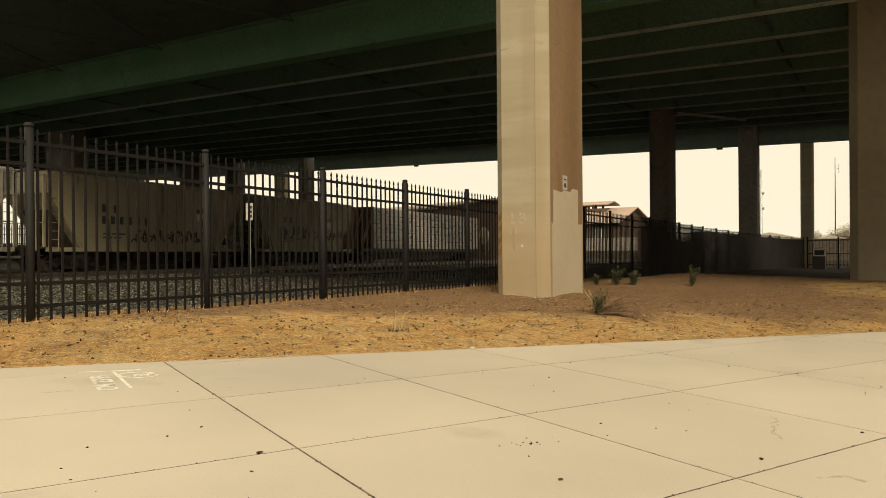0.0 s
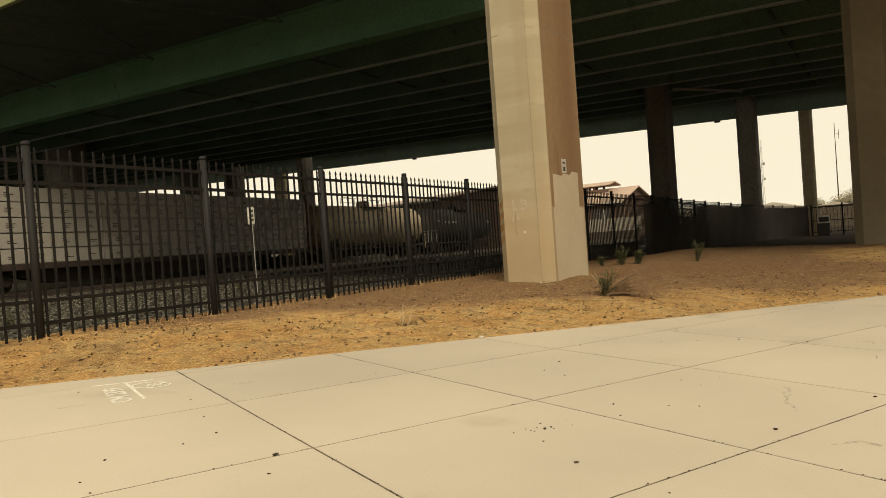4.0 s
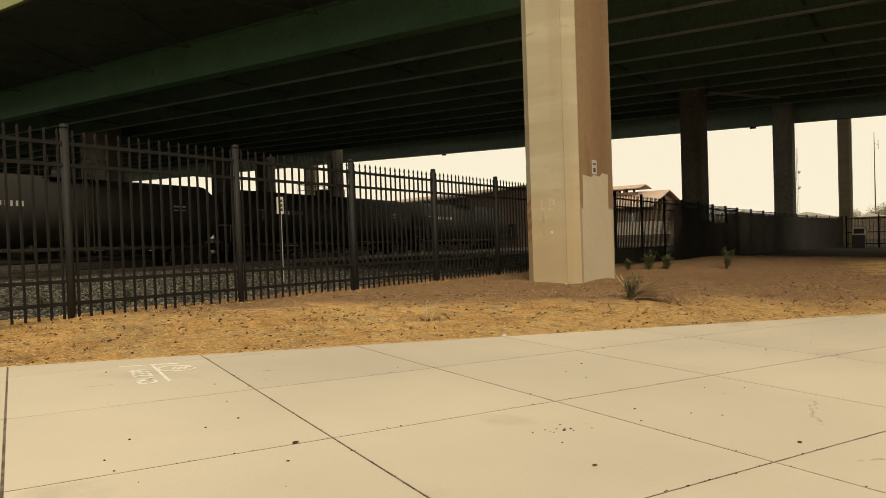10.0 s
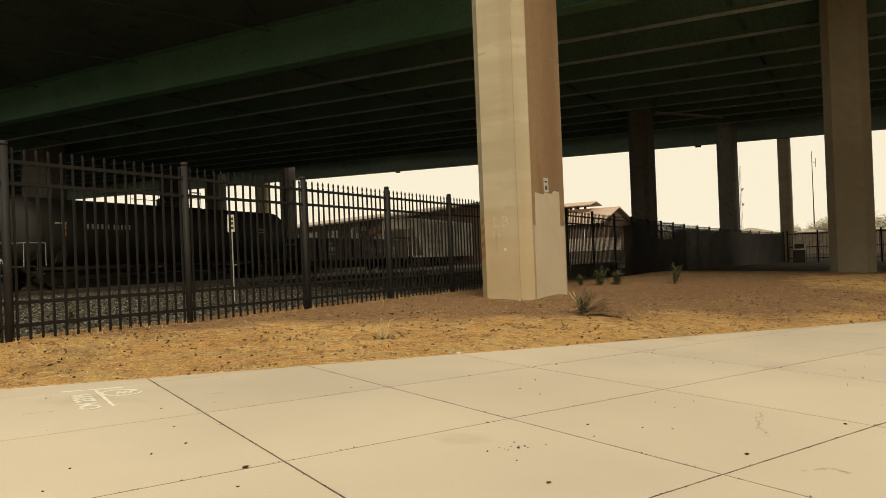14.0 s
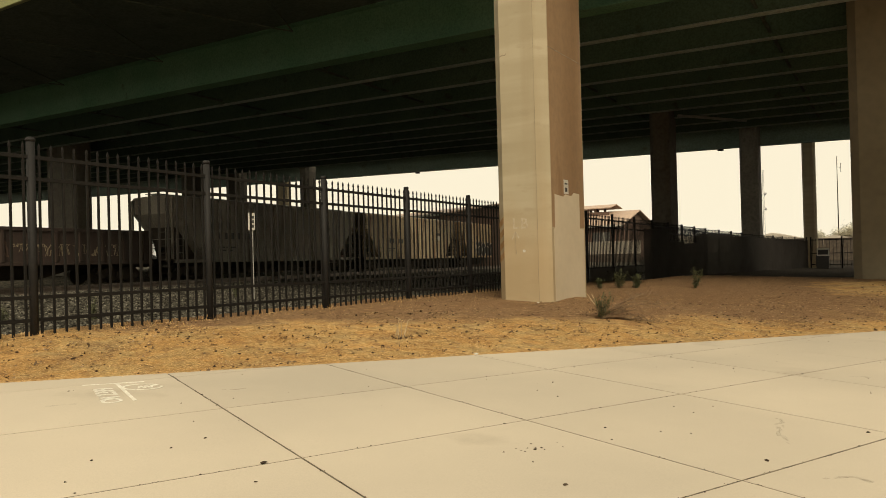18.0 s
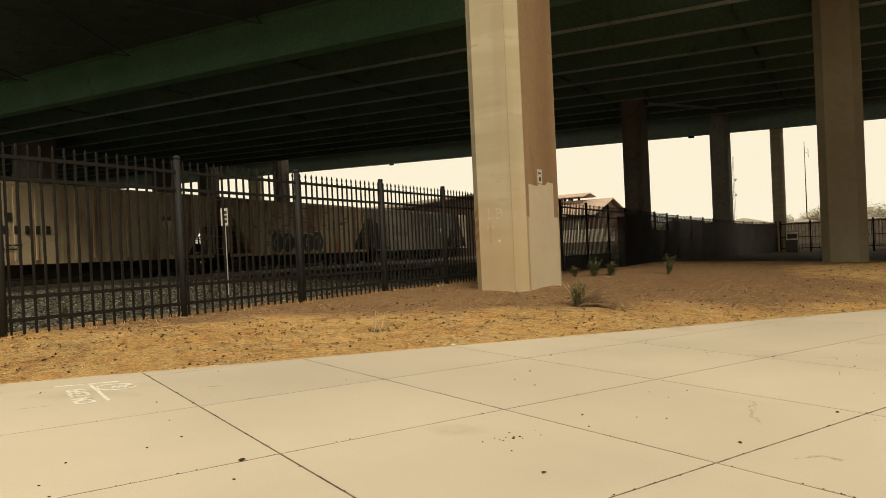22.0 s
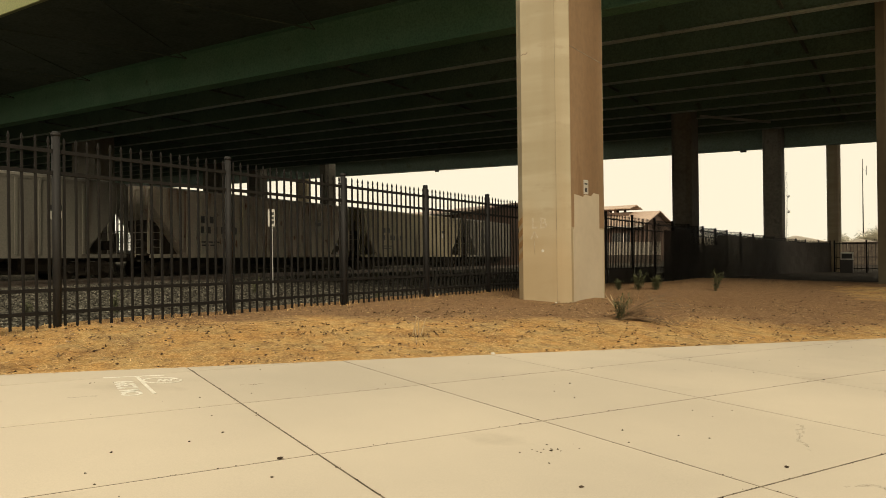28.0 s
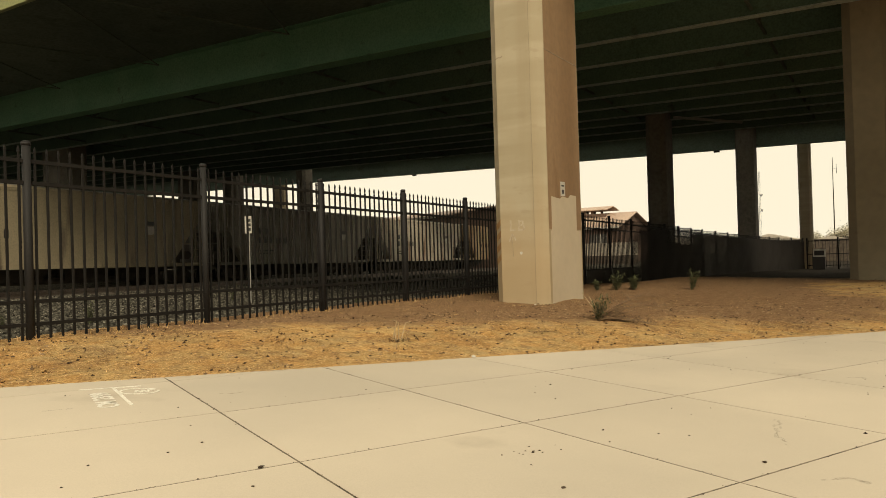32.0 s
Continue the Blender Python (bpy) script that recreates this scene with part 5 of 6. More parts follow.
def scuffs():
    """Faint rubber scuffs and smudges on the slabs: short overlapping strokes."""
    o = bpy.data.objects["path"]
    rnd = random.Random(19)
    runs = [[(-0.39, 5.73), (-0.39, 5.52), (-0.34, 5.22), (-0.27, 5.09)], [(-0.04, 4.47), (0.05, 4.58), (0.14, 4.53)], [(-0.11, 7.8), (0.06, 7.82)], [(-4.3, 4.38), (-4.2, 4.52)], [(-4.9, 3.3), (-4.78, 3.42)]]
    for run in runs:
        bm = bm_new()
        for p, q in zip(run, run[1:]):
            p, q = Vector(p), Vector(q)
            n = max(3, int((q - p).length / 0.035))
            for k in range(n):
                a = p.lerp(q, k / n) + Vector((rnd.gauss(0, 0.014), rnd.gauss(0, 0.014)))
                b = a + (q - p).normalized() * rnd.uniform(0.03, 0.07)
                beam(bm, (a.x, a.y, 0.001 + 0.00006 * k), (b.x, b.y, 0.001 + 0.00006 * k), rnd.uniform(0.008, 0.03), 0.0008)
        part("scuff", bm, M_SCUFF, o)


scuffs()

# ---------- litter, straw and weeds ----------


def build_litter():
    rnd = random.Random(11)
    verts, faces = [], []

    def pebble(x, y, z, r):
        i = len(verts)
        a = rnd.random() * 3
        for q in range(5):
            rr = r * rnd.uniform(0.6, 1.2)
            verts.append((x + rr * math.cos(a + q * 1.257), y + rr * math.sin(a + q * 1.257), z + r * rnd.uniform(0.05, 0.4)))
        verts.extend([(x, y, z + r * rnd.uniform(0.5, 0.9)), (x, y, z - r * 0.2)])
        for q in range(5):
            faces.extend([(i + q, i + (q + 1) % 5, i + 5), (i + (q + 1) % 5, i + q, i + 6)])

    spots = [(-2.546, 3.18, 0.022), (-0.34, 4.64, 0.016), (-1.08, 3.71, 0.014), (-1.46, 4.18, 0.013), (0.09, 5.61, 0.018), (-2.35, 2.95, 0.010), (-3.2, 3.1, 0.010)]
    spots += [(-1.3, 4.86, 0.009), (-0.98, 4.95, 0.009), (-0.81, 5.0, 0.008), (-1.17, 4.61, 0.007), (-1.35, 4.31, 0.007), (-2.21, 6.11, 0.01), (-2.17, 5.72, 0.009), (-1.94, 5.59, 0.009), (-1.06, 7.68, 0.012), (-0.48, 7.69, 0.012)]
    for k in range(200):
        spots.append((rnd.uniform(-6, 3.5), rnd.uniform(1.5, 12), rnd.choice((0.0035, 0.004, 0.005, 0.006, 0.007, 0.010))))
    for k in range(420):
        p, d = COLS[rnd.choice((5, 6, 7, 7))] if k % 2 else ROWS[rnd.choice((7, 8))]
        q = p + d * rnd.uniform(-3, 6)
        spots.append((q.x + rnd.gauss(0, 0.006), q.y + rnd.gauss(0, 0.006), rnd.uniform(0.002, 0.007)))
    for k in range(14):
        spots.append((-1.45 + rnd.gauss(0, 0.10), 4.2 + rnd.gauss(0, 0.12), rnd.uniform(0.004, 0.009)))
    for x, y, r in spots:
        if off_path(x, y) < -0.05:
            pebble(x, y, lift(x, y), r)
    me = bpy.data.meshes.new("path_grit")
    me.from_pydata(verts, [], faces)
    me.materials.append(M_GRIT)
    tagged(new("path_grit", me), "small dark stones and crumbs on the path", "grit", kind="stuff")
    verts, faces = [], []
    for k in range(24000):
        x, y = rnd.uniform(-8.3, 2.5), rnd.uniform(2.5, 23)
        d = off_path(x, y)
        if d < 0.03 or (d > 4 and k % 3):
            continue
        if noise.noise((x * 1.1, y * 1.1, 31)) < rnd.uniform(-0.5, 0.35):
            continue
        pebble(x, y, height(x, y), rnd.choice((0.006, 0.008, 0.009, 0.012, 0.016, 0.024)) * (1 if d < 4 else 0.8))
    me = bpy.data.meshes.new("dirt_clods")
    me.from_pydata(verts, [], faces)
    me.materials.append(M_CLOD)
    tagged(new("dirt_clods", me), "dark clods and dead leaves on the dirt", "clods", kind="stuff")


build_litter()


def blade_into(verts, faces, x, y, z, length, az, el, w, bend=0.3):
    dx, dy = math.cos(az), math.sin(az)
    i = len(verts)
    for t, ww in ((0, w), (0.5, w * 0.8), (1, 0.0008)):
        h = length * (math.sin(el) * t - bend * 0.25 * t * t * math.sin(el))
        r = length * math.cos(el) * t
        for s in (-1, 1):
            verts.append((x + dx * r - dy * ww * s, y + dy * r + dx * ww * s, z + h))
    faces.extend([(i, i + 1, i + 3, i + 2), (i + 2, i + 3, i + 5, i + 4)])


def build_straw():
    rnd = random.Random(21)
    verts, faces = [], []
    made = 0
    while made < 52000:
        x, y = rnd.uniform(-8.9, 3), rnd.uniform(2.2, 16)
        d = off_path(x, y)
        if d < -0.09 or (d < 0 and rnd.random() < 0.6 - d * 4):
            continue
        along = (x + 3.6) * 0.585 + (y - 7.1) * 0.811
        reach = 3.0 - 0.22 * (along + 3.5) + 1.6 * noise.noise((x * 0.7, y * 0.7, 12))
        keep = 1.0 if d < reach else 0.10
        keep *= min(1.0, 0.08 + 2.4 * max(0, 0.32 + noise.noise((x * 1.3, y * 1.3, 5)) + 0.5 * noise.noise((x * 5, y * 5, 8))))
        if rnd.random() > keep:
            continue
        flat = rnd.random() < 0.9985
        z = height(x, y) + 0.004 if d > 0.02 else lift(x, y) + 0.004
        blade_into(verts, faces, x, y, z, rnd.uniform(0.02, 0.075), rnd.uniform(0, 6.28), rnd.uniform(0.0, 0.16) if flat else rnd.uniform(0.4, 1.2), rnd.uniform(0.0015, 0.0042))
        made += 1
    for k in range(2000):
        x, y = FX + rnd.gauss(0.05, 0.16), rnd.uniform(0.5, 17)
        if noise.noise((x, y * 1.6, 63)) < rnd.uniform(-0.5, 0.35):
            continue
        blade_into(verts, faces, x, y, height(x, y), rnd.uniform(0.02, 0.085), rnd.uniform(0, 6.28), rnd.uniform(0.2, 1.2), rnd.uniform(0.002, 0.0035))
    me = bpy.data.meshes.new("dry_grass")
    me.from_pydata(verts, [], faces)
    me.materials.append(M_STRAW)
    tagged(new("dry_grass", me), "flattened golden dry grass and straw", "dry grass", kind="stuff")


build_straw()


def build_leaf_litter():
    """Curled dead leaves and bark chips in clumps among the straw."""
    rnd = random.Random(77)
    verts, faces = [], []
    for c in range(1500):
        x0, y0 = rnd.uniform(-8.0, 2.0), rnd.uniform(3.0, 14.0)
        if off_path(x0, y0) < 0.12:
            continue
        if noise.noise((x0 * 0.6, y0 * 0.6, 44)) < rnd.uniform(-0.45, 0.3):
            continue
        wide = rnd.choice((0.012, 0.018, 0.024, 0.034, 0.055))
        for k in range(rnd.randint(3, 9)):
            x, y = x0 + rnd.gauss(0, wide * 1.3), y0 + rnd.gauss(0, wide)
            if off_path(x, y) < 0.04:
                continue
            blade_into(verts, faces, x, y, height(x, y) + 0.004, rnd.uniform(0.015, 0.045), rnd.uniform(0, 6.28), rnd.uniform(0.0, 0.9), rnd.uniform(0.005, 0.012))
    me = bpy.data.meshes.new("leaf_litter")
    me.from_pydata(verts, [], faces)
    me.materials.append(M_CLOD)
    tagged(new("leaf_litter", me), "clumps of brown dead leaves on straw", "leaf litter", kind="stuff")


build_leaf_litter()


def weed(x, y, h, n, label, dry=0, spread=0.6, name="weed"):
    rnd = random.Random(int(abs(x * 100) + abs(y * 37)))
    o = thing(name, label, "plant", at=pose(x, y, height(x, y) - 0.01))
    stems, tips = bm_new(), []
    for k in range(n):
        az, lean = rnd.uniform(0, 6.28), rnd.uniform(0.05, spread)
        p = Vector((rnd.uniform(-0.03, 0.03), rnd.uniform(-0.03, 0.03), 0))
        way = Vector((math.cos(az) * lean, math.sin(az) * lean, 1)).normalized()
        hh = h * rnd.uniform(0.55, 1.0)
        q = p + way * hh
        rod(stems, p, q, 0.006, 0.002, seg=4)
        tips += [(p.lerp(q, t), way) for t in np.linspace(0.2, 1, 9)]
    part("stem", stems, M_STALK if dry else M_LEAF, o)
    verts, faces = [], []
    for p, way in tips:
        for k in range(9):
            c = p + Vector((rnd.gauss(0, 0.03), rnd.gauss(0, 0.03), rnd.gauss(0, 0.02)))
            blade_into(verts, faces, c.x, c.y, max(c.z, 0.01), rnd.uniform(0.03, 0.075) * (0.6 + h), rnd.uniform(0, 6.28), rnd.uniform(-0.3, 1.1), rnd.uniform(0.005, 0.012))
    me = bpy.data.meshes.new("foliage")
    me.from_pydata(verts, [], faces)
    me.materials.append(M_LEAF)
    ob = new("foliage", me)
    ob.parent = o
    twigs = bm_new()
    for k in range(dry):
        stick = k in (0, 7)
        bm = bm_new() if stick else twigs
        az = rnd.uniform(2.5, 2.9) if stick else rnd.uniform(0.0, 0.75)
        p = Vector((rnd.uniform(-0.05, 0.05), rnd.uniform(-0.05, 0.05), 0.02))
        L = h * (rnd.uniform(1.3, 1.6) if stick else rnd.uniform(0.8, 2.6))
        el = rnd.uniform(0.7, 0.85) if stick else rnd.uniform(0.05, 0.85)
        ring = []
        for s in range(6):
            q = p + Vector((math.cos(az) * math.cos(el), math.sin(az) * math.cos(el), math.sin(el))) * L / 6
            if stick:
                w = 0.014 * (1 - s * 0.14)
                ring.append([(p.x + w * math.cos(a), p.y + w * math.sin(a), p.z) for a in (i * math.tau / 6 for i in range(6))])
            else:
                rod(twigs, p, q, 0.008 * (1 - s * 0.13), 0.008 * (0.87 - s * 0.13), seg=5)
                for r in range(2 if s else 0):
                    e = q + Vector((rnd.uniform(-0.13, 0.13), rnd.uniform(-0.13, 0.13), rnd.uniform(-0.04, 0.13)))
                    rod(twigs, q, e, 0.0035, 0.0015, seg=4)
                el, az = el - rnd.uniform(0.0, 0.3), az + rnd.uniform(-0.3, 0.3)
            p = q
            p.z = max(p.z, 0.015)
        if stick:
            loft(bm, ring)
            part("dry_branch", bm, M_STALK, o, "bleached dry branch")
    if dry:
        tagged(part("twig_tangle", twigs, M_TWIG, o, "tangle of brown dead twigs"), kind="stuff")
    return o


weed(-3.4, 10.6, 0.40, 7, "scrubby green weed with dry broken branches", dry=26, spread=0.5)
weed(-5.25, 16.8, 0.45, 7, "upright green weed in bare dirt")
weed(-4.85, 16.8, 0.38, 9, "bushy green weed in bare dirt", spread=0.9)
weed(-5.8, 17.0, 0.3, 5, "thin green weed beside the column")
weed(-3.6, 17.1, 0.45, 6, "small green weed in bare dirt")
weed(-8.5, 3.6, 0.25, 5, "low green weed at the fence")
for x, y, h in ((-13.5, 8.8, 0.5), (-17.0, 15.5, 0.55), (-19.5, 24.5, 0.5), (-22.0, 30.0, 0.5), (-14.0, 7.3, 0.4), (-11.0, 14.2, 0.4)):
    weed(x, y, h, 4, "lanky weed growing in track ballast", spread=0.35)


def dry_stalks(x, y):
    rnd = random.Random(5)
    o = thing("dry_stalks", "bleached upright dead stalks over brown litter", "plant", at=pose(x, y, height(x, y)))
    for k in range(5):
        bm = bm_new()
        p = Vector((rnd.uniform(-0.08, 0.08), rnd.uniform(-0.08, 0.08), 0))
        q = p + Vector((rnd.uniform(-0.06, 0.06), rnd.uniform(-0.06, 0.06), rnd.uniform(0.12, 0.24)))
        rod(bm, p, q, 0.008, 0.005, seg=5)
        rod(bm, q, q + Vector((rnd.uniform(-0.08, 0.08), 0.02, 0.02)), 0.004, 0.002, seg=4)
        part("stalk", bm, M_STALK, o)
    verts, faces = [], []
    for k in range(90):
        blade_into(verts, faces, rnd.gauss(0, 0.08), rnd.gauss(0, 0.08), 0.0, rnd.uniform(0.03, 0.08), rnd.uniform(0, 6.28), rnd.uniform(0.1, 1.0), 0.006)
    me = bpy.data.meshes.new("dead_leaves")
    me.from_pydata(verts, [], faces)
    me.materials.append(M_CLOD)
    ob = new("dead_leaves", me)
    ob.parent = o


dry_stalks(-4.82, 7.5)


def trackside_sign(x, y):
    o = thing("trackside_sign", "slim white milepost sign on a metal post", "sign", at=pose(x, y, height(x, y) - 0.2, 0, 0, 34))
    bm = bm_new()
    beam(bm, (0, 0, 0), (0, 0, 2.55), 0.06, 0.045)
    part("post", bm, M_GALV, o)
    bm = bm_new()
    box(bm, (-0.10, -0.035, 2.22), (0.10, -0.027, 2.72), 0.003)
    part("sign_plate", bm, M_WHITE, o)
    for k in range(3):
        bm = bm_new()
        box(bm, (0.0, -0.039, 2.30 + k * 0.13), (0.075, -0.0365, 2.38 + k * 0.13))
        part("sign_digit", bm, M_BLACK, o)


trackside_sign(-15.5, 14.85)


def scrap(x, y, r):
    bm = bm_new()
    bmesh.ops.create_icosphere(bm, subdivisions=1, radius=r)
    for v in bm.verts:
        v.co = Vector((v.co.x * 1.4, v.co.y, v.co.z * 0.6)) * random.uniform(0.8, 1.15)
    ob = part("crumpled_wrapper", bm, M_WHITE, None, "small crumpled white wrapper on straw", pose(x, y, height(x, y) + r * 0.4))
    tagged(ob, category="litter")


scrap(-3.62, 7.25, 0.022)
scrap(-5.1, 12.0, 0.02)

# ---------- distance ----------


def shed(name, p0, p1, depth, eave, ridge, base, label, monitor=True):
    """A gabled industrial shed whose front wall runs from p0 to p1."""
    p0, p1 = Vector(p0), Vector(p1)
    L = (p1 - p0).length
    turn = math.degrees(math.atan2(p1.y - p0.y, p1.x - p0.x))
    o = thing(name, label, "building", at=pose(p0.x, p0.y, base, 0, 0, turn))
    bm = bm_new()
    prof = [(0, 0), (depth, 0), (depth, eave), (depth / 2, ridge - 0.15), (0, eave)]
    loft(bm, [[(x, y, z) for y, z in prof] for x in (0, L)])
    part("wall", bm, M_BRICKISH, o)
    for s in (0, 1):
        bm = bm_new()
        a = (-0.5, eave - 0.15) if s == 0 else (depth + 0.5, eave - 0.15)
        b = (depth / 2, ridge)
        loft(bm, [[(x, a[0], a[1]), (x, b[0], b[1]), (x, b[0], b[1] + 0.15), (x, a[0], a[1] + 0.15)] for x in (-0.6, L + 0.6)])
        part("roof", bm, M_ROOF, o)
    if monitor:
        bm = bm_new()
        y0, y1 = depth / 2 - 1.6, depth / 2 + 1.6
        for y in (y0, y1):
            box(bm, (2, y - 0.05, ridge - 0.6), (L - 3.2, y + 0.05, ridge + 0.06))
        mon = part("roof_monitor", bm, M_BRICKISH, o)
        for k in range(int((L - 6) / 1.1)):
            for y in (y0, y1):
                part("monitor_post", box(bm_new(), (2.0 + k * 1.1, y - 0.06, ridge + 0.06), (2.35 + k * 1.1, y + 0.06, ridge + 0.55)), M_BRICKISH, mon)
        bm = bm_new()
        loft(bm, [[(x, y0 - 0.4, ridge + 0.5), (x, depth / 2, ridge + 1.0), (x, depth / 2, ridge + 1.12), (x, y0 - 0.4, ridge + 0.62)] for x in (1.6, L - 2.8)])
        part("roof", bm, M_ROOF, o)
        bm = bm_new()
        loft(bm, [[(x, y1 + 0.4, ridge + 0.5), (x, depth / 2, ridge + 1.0), (x, depth / 2, ridge + 1.12), (x, y1 + 0.4, ridge + 0.62)] for x in (1.6, L - 2.8)])
        part("roof", bm, M_ROOF, o)
    n = max(2, int(L / 5))
    for k in range(n):
        x = (k + 0.5) * L / n
        w = part("window", box(bm_new(), (x - 1.2, -0.06, 1.4), (x + 1.2, 0.02, eave - 0.9)), M_WINDOW, o)
        for q in (-0.4, 0.4):
            part("mullion", box(bm_new(), (x + q - 0.04, -0.09, 1.4), (x + q + 0.04, -0.065, eave - 0.9)), M_WHITE, w)
    part("fascia", box(bm_new(), (-0.6, -0.56, eave - 0.2), (L + 0.6, -0.51, eave + 0.02)), M_WHITE, o)
    return o


shed("brick_shed", (-67.2, 94), (-30.2, 91.0), 11.0, 5.6, 7.6, -1.5, "brown industrial shed with monitor roof and pale eaves")
WAREHOUSE = shed("long_warehouse", (-78, 76), (-38.5, 60.5), 14.0, 5.6, 6.6, -0.6, "long low warehouse with pale roof edge", monitor=False)


def works_sign():
    """Pale letters and a salmon band on the front of the long warehouse."""
    for k, ch in enumerate("WORKS"):
        ob = new("sign_letter", text_mesh("sign_letter", ch, 0.72, M_WHITE, 0.03))
        ob.parent, ob.matrix_basis = WAREHOUSE, pose(28.6 + k * 0.72, -0.1, 4.35, 90, 0, 0)
    part("wall_band", box(bm_new(), (32.4, -0.16, 3.75), (41.0, -0.005, 4.4), 0.02), M_SALMON, WAREHOUSE, "salmon painted band along the front")


works_sign()


def barrier(x0, x1, y, base, top):
    o = thing("yard_barrier", "pale low barrier wall before the brown shed", "wall", at=pose(x0, y, base))
    bm = bm_new()
    box(bm, (0.02, -0.1, 0), (1.98, 0.1, top - base), 0.01)
    me = mesh_of("barrier_panel", bm, M_PALEWALL)
    for k in range(int((x1 - x0) / 2)):
        shared("barrier_panel", me, o, pose(k * 2, 0, 0))
    part("plinth", box(bm_new(), (-0.1, -0.35, 0), (x1 - x0 + 0.1, -0.15, 1.05), 0.02), M_TIE, o, "dark timber plinth")


barrier(-42, -26, 86, -0.7, 1.95)


def house(x, y, w, d, h, base, label):
    o = thing("house", label, "building", "far houses", pose(x, y, base))
    bm = bm_new()
    box(bm, (-w / 2, 0, 0), (w / 2, d, h))
    part("wall", bm, M_PALEWALL, o)
    bm = bm_new()
    loft(bm, [[(-w / 2 - 0.4, y2, h), (w / 2 + 0.4, y2, h), (0, y2, h + w * 0.12)] for y2 in (-0.4, d + 0.4)])
    part("roof", bm, M_PALEROOF, o)
    for q in (-0.25, 0.25):
        part("window", box(bm_new(), (q * w - 0.6, -0.05, h * 0.4), (q * w + 0.6, 0.02, h * 0.75)), M_WINDOW, o)


for x, y, w, h in ((-22, 165, 12, 3.6), (-34, 175, 13, 3.9), (-9.5, 152, 9, 3.0), (-1, 150, 10, 3.2), (9, 145, 11, 3.4), (-48, 180, 16, 4.2)):
    house(x, y, w, 8, h, -1.6, "small pale house with a low roof in smoke haze")


def mast(x, y, h, base, lattice):
    o = thing("radio_mast", "thin lattice radio mast in haze" if lattice else "slender tall antenna pole", "mast", at=pose(x, y, base))
    bm = bm_new()
    if lattice:
        for a in (0, 2.09, 4.19):
            beam(bm, (0.28 * math.cos(a), 0.28 * math.sin(a), 0), (0.12 * math.cos(a), 0.12 * math.sin(a), h), 0.05, 0.05)
        part("leg", bm, M_GALV, o)
        bm = bm_new()
        for k in range(int(h / 0.9)):
            z = k * 0.9
            beam(bm, (0.26 * math.cos(k * 2.09), 0.26 * math.sin(k * 2.09), z), (0.26 * math.cos(k * 2.09 + 2.09), 0.26 * math.sin(k * 2.09 + 2.09), z + 0.9), 0.03, 0.03)
        part("lacing", bm, M_GALV, o)
        for z in (h * 0.55, h * 0.72):
            part("antenna", rod(bm_new(), (0.3, 0, z), (0.5, 0, z + 0.5), 0.22), M_GALV, o)
    else:
        rod(bm, (0, 0, 0), (0, 0, h), 0.16, 0.06)
        part("pole", bm, M_UNDER, o)
        part("antenna", beam(bm_new(), (0.0, 0, h * 0.9), (0.7, 0, h * 0.88), 0.05, 0.05), M_UNDER, o)
        part("antenna", rod(bm_new(), (0.7, 0, h * 0.84), (0.7, 0, h * 0.93), 0.05), M_UNDER, o)
        part("equipment_box", box(bm_new(), (-1.0, -0.6, 3.2), (0.7, 0.6, 4.6)), M_UNDER, o)


mast(-10.0, 171.8, 21.5, -2.2, False)
mast(-23.3, 163.5, 19.0, -2.2, True)


def far_tree(x, y, h, base):
    rnd = random.Random(int(abs(x * 13 + y * 7)))
    o = thing("tree", "hazy round-topped street tree beyond the yard", "tree", "far trees", pose(x, y, base))
    bm = bm_new()
    rod(bm, (0, 0, 0), (0.1, 0, h * 0.45), 0.22, 0.14)
    limbs = []
    for k in range(6):
        a = k * 1.05
        q = Vector((math.cos(a) * h * 0.25, math.sin(a) * h * 0.25, h * rnd.uniform(0.6, 0.85)))
        rod(bm, (0.1, 0, h * 0.42), q, 0.1, 0.03, seg=6)
        limbs.append(q)
    part("trunk", bm, M_TIE, o)
    verts, faces = [], []
    for k in range(2200):
        c = rnd.choice(limbs) + Vector((rnd.gauss(0, h * 0.11), rnd.gauss(0, h * 0.11), rnd.gauss(0, h * 0.09)))
        blade_into(verts, faces, c.x, c.y, c.z, rnd.uniform(0.25, 0.5), rnd.uniform(0, 6.28), rnd.uniform(-0.8, 0.8), 0.12)
    me = bpy.data.meshes.new("crown")
    me.from_pydata(verts, [], faces)
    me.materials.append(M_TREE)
    ob = new("crown", me)
    ob.parent = o


for x, y, h in ((-8, 158, 6.6), (-5.5, 160, 7.1), (-14, 166, 5.6), (2, 155, 7.4), (8, 150, 7.0), (-29, 172, 5.6), (-38, 178, 6.2), (12, 148, 7.0)):
    far_tree(x, y, h, -2.2)


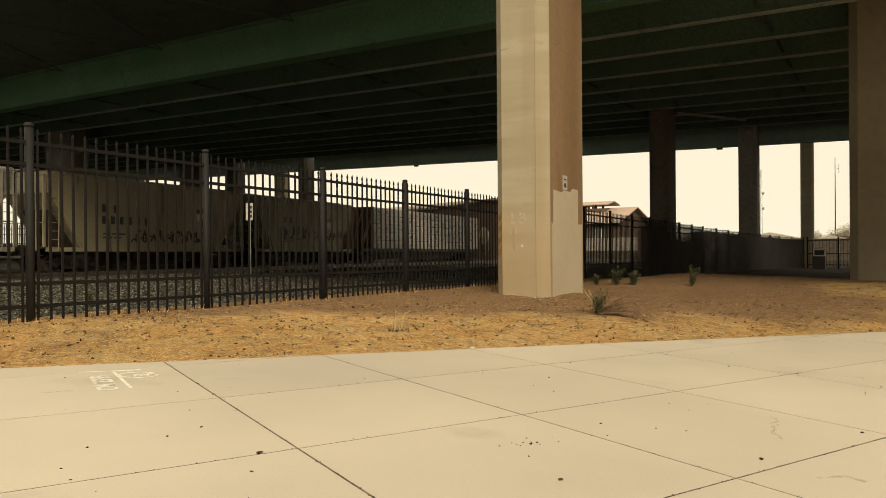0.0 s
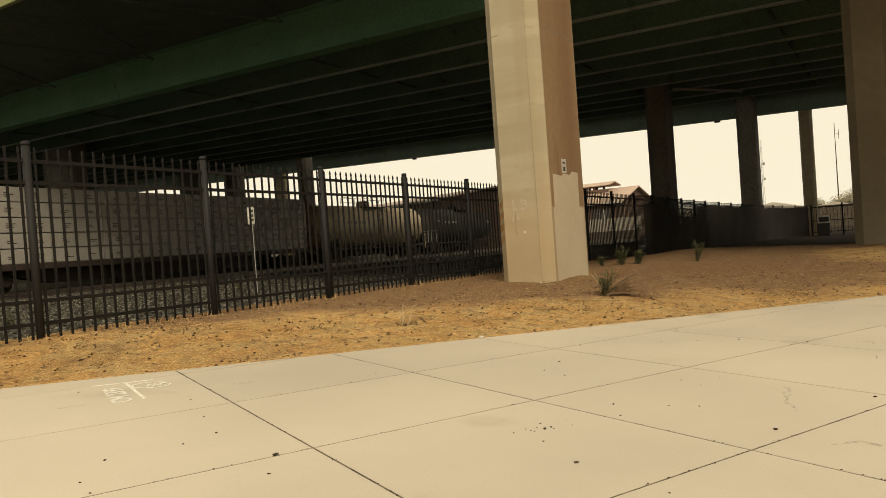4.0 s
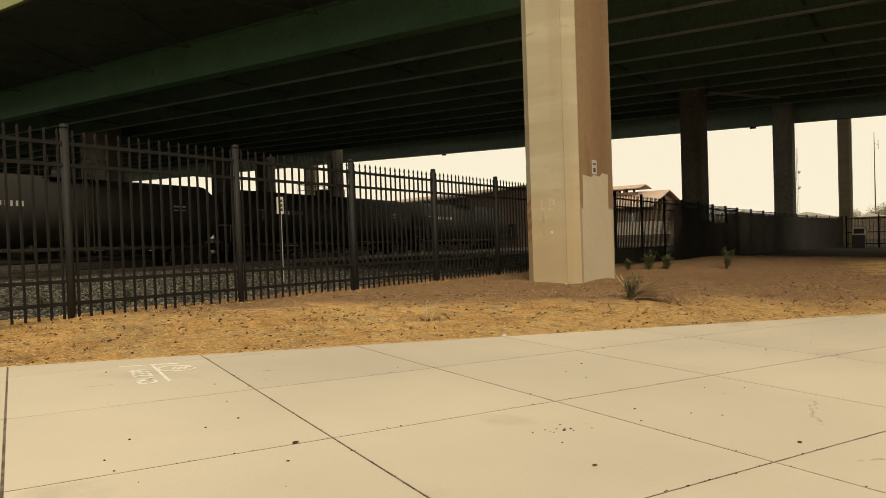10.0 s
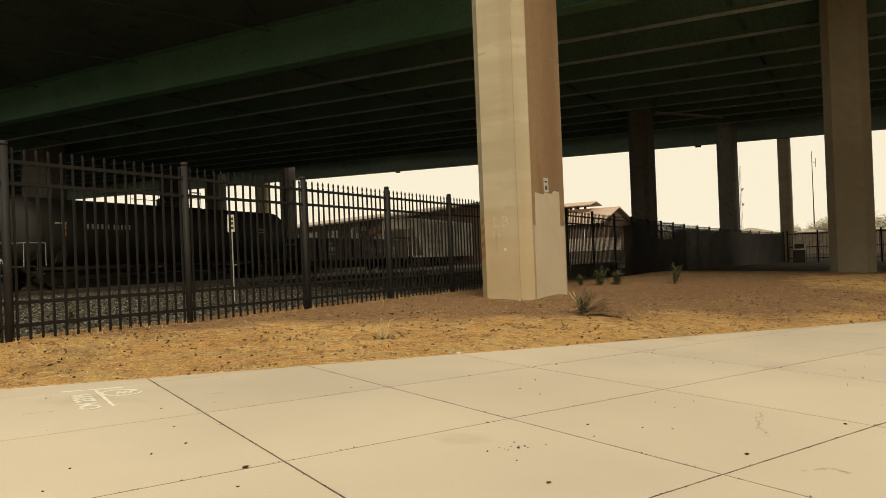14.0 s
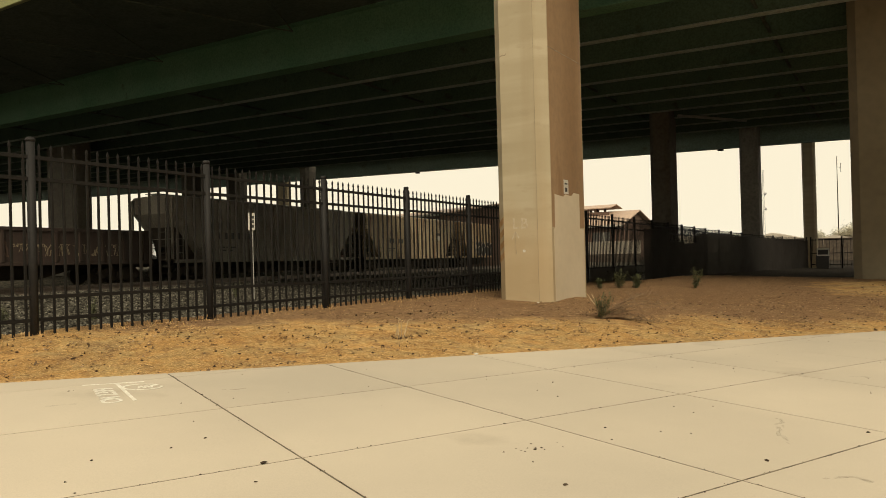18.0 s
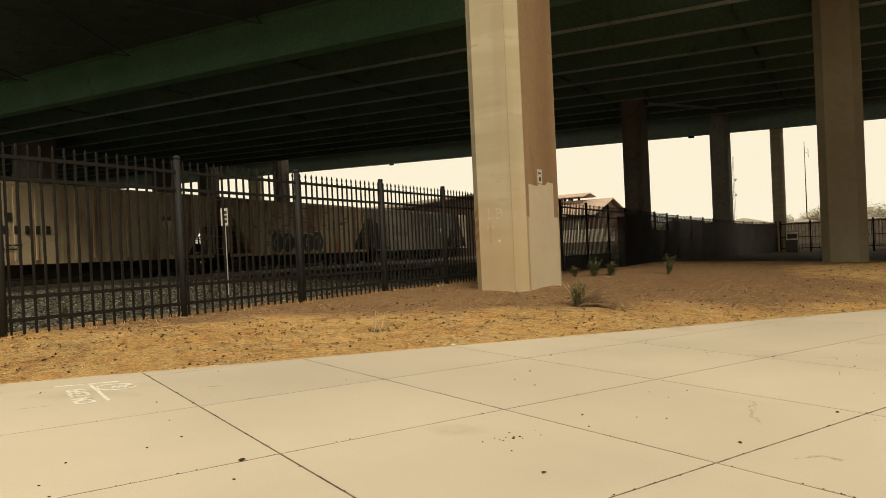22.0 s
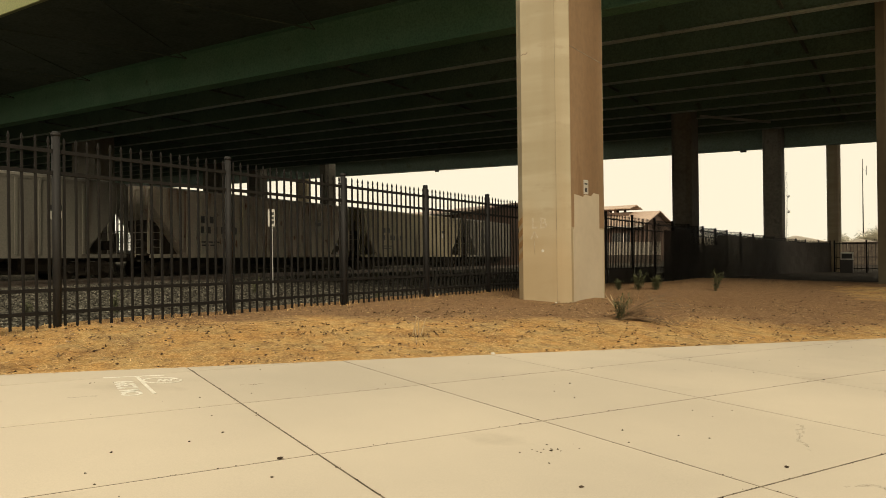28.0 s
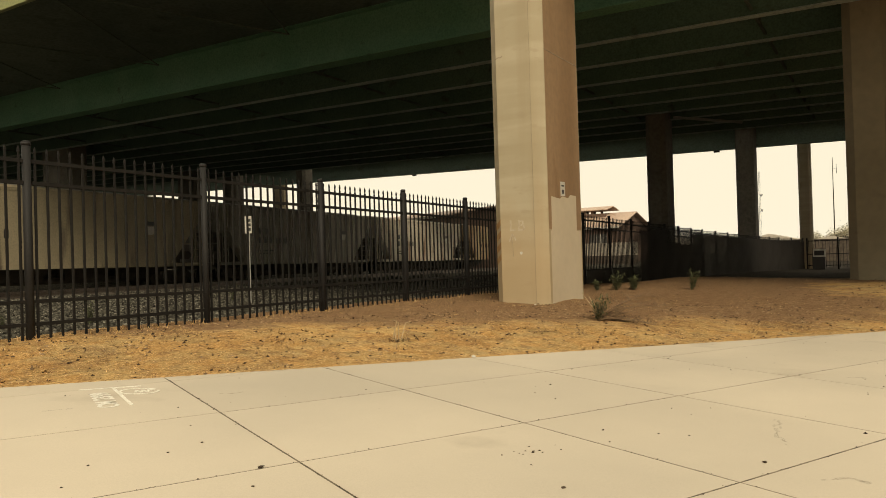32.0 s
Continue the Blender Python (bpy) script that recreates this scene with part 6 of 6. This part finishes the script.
def gate_run():
    """Low black railing and a boxed sign where the screened fence ends."""
    a, b = Vector((-5.2, 60.5)), Vector((5.0, 61.5))
    n = 5
    step = (b - a) / n
    turn = math.degrees(math.atan2(-step.x, step.y))
    z = -0.10 + lift(a.x, a.y)
    o = thing("gate_fence", "black steel gate railing at the end of the lot", "fence", kind="structure", at=pose(a.x, a.y, z, 0, 0, turn))
    run = step.length
    for k in range(n + 1):
        part("post", rod(bm_new(), (0, k * run, -0.3), (0, k * run, 2.35), 0.06, seg=8), M_FENCE, o)
    for k in range(n):
        for q in (0.25, 1.1, 2.1):
            part("fence_rail", beam(bm_new(), (0, k * run, q), (0, (k + 1) * run, q), 0.05, 0.06), M_FENCE, o)
        for i in range(9):
            part("picket", beam(bm_new(), (0, (k + (i + 0.5) / 9) * run, 0.1), (0, (k + (i + 0.5) / 9) * run, 2.2), 0.03, 0.03), M_FENCE, o)
    o = thing("boxed_sign", "white sign board on a dark cabinet by the gate", "sign", at=pose(-4.3, 58.0, -0.10 + lift(-4.3, 58.0)))
    part("cabinet", box(bm_new(), (-0.35, 0, 0), (0.45, 0.5, 1.0), 0.02), M_BLACK, o)
    part("sign_board", box(bm_new(), (-0.30, -0.05, 0.92), (0.50, -0.005, 1.48), 0.01), M_WHITE, o)
    part("sign_bar", box(bm_new(), (-0.22, -0.058, 1.02), (0.42, -0.051, 1.36)), M_BLACK, o)
    o = thing("signal_pole", "dark railway signal head on a thin pole", "signal", at=pose(-10.5, 125, -1.5))
    part("pole", rod(bm_new(), (0, 0, 0), (0, 0, 5.2), 0.07), M_UNDER, o)
    part("signal_head", box(bm_new(), (-0.3, -0.2, 4.4), (0.3, 0.2, 5.6), 0.05), M_UNDER, o)


gate_run()


def yard_wall():
    o = thing("yard_wall", "long dark board wall beyond the gate", "wall", kind="structure", at=pose(-16, 95, -1.4))
    part("coping", box(bm_new(), (-0.1, -0.12, 2.9), (34.1, 0.12, 3.0)), M_TIE, o)
    bm = bm_new()
    box(bm, (0.01, -0.05, 0), (0.99, 0.05, 2.9), 0.01)
    me = mesh_of("board_panel", bm, M_TIE)
    for k in range(34):
        shared("board_panel", me, o, pose(k, 0, 0))


yard_wall()


def far_fence():
    """Picket fence on the far side of the tracks."""
    o = thing("far_fence", "distant black picket fence beyond the tracks", "fence", kind="structure", at=pose(-52, 8, 0.62, 0, 0, SKEW + 8))
    for k in range(-6, 26):
        part("post", box(bm_new(), (-0.06, k * 2.44 - 0.06, 0), (0.06, k * 2.44 + 0.06, 2.5)), M_FENCE, o)
    for z in (0.9, 1.6, 2.1):
        part("fence_rail", box(bm_new(), (-0.02, -15, z), (0.02, 62, z + 0.06)), M_FENCE, o)
    bm = bm_new()
    for k in range(-100, 420):
        box(bm, (-0.02, k * 0.146 - 0.02, 0.2), (0.02, k * 0.146 + 0.02, 2.4))
    tagged(part("picket", bm, M_FENCE, o), kind="stuff")
    for k in range(-6, 25):
        if k % 7 != 3:
            part("fabric_screen", box(bm_new(), (0.03, k * 2.44 + 0.08, 0.0), (0.04, k * 2.44 + 2.36, 0.85 + 0.05 * (k % 3))), M_SCREEN, o)


far_fence()


def back_block(x0, x1, y0, y1, h, label):
    """A plain block outside the view, added to cut low sky light under the bridge."""
    o = thing("light_block", label, "building", at=pose(0, 0, -0.4))
    # pale tone, so the added block also bounces some light back
    part("wall", box(bm_new(), (x0, y0, 0), (x1, y1, h), 0.05), M_PALEWALL, o)
    part("roof", box(bm_new(), (x0 - 0.3, y0 - 0.3, h), (x1 + 0.3, y1 + 0.3, h + 0.3)), M_ROOF, o)


back_block(-95, 38, -38, -18, 12.0, "unseen plain block added behind the view to cut low sky light")
back_block(46, 60, -20, 70, 7.0, "unseen plain block added beside the view to cut low sky light")

motions()
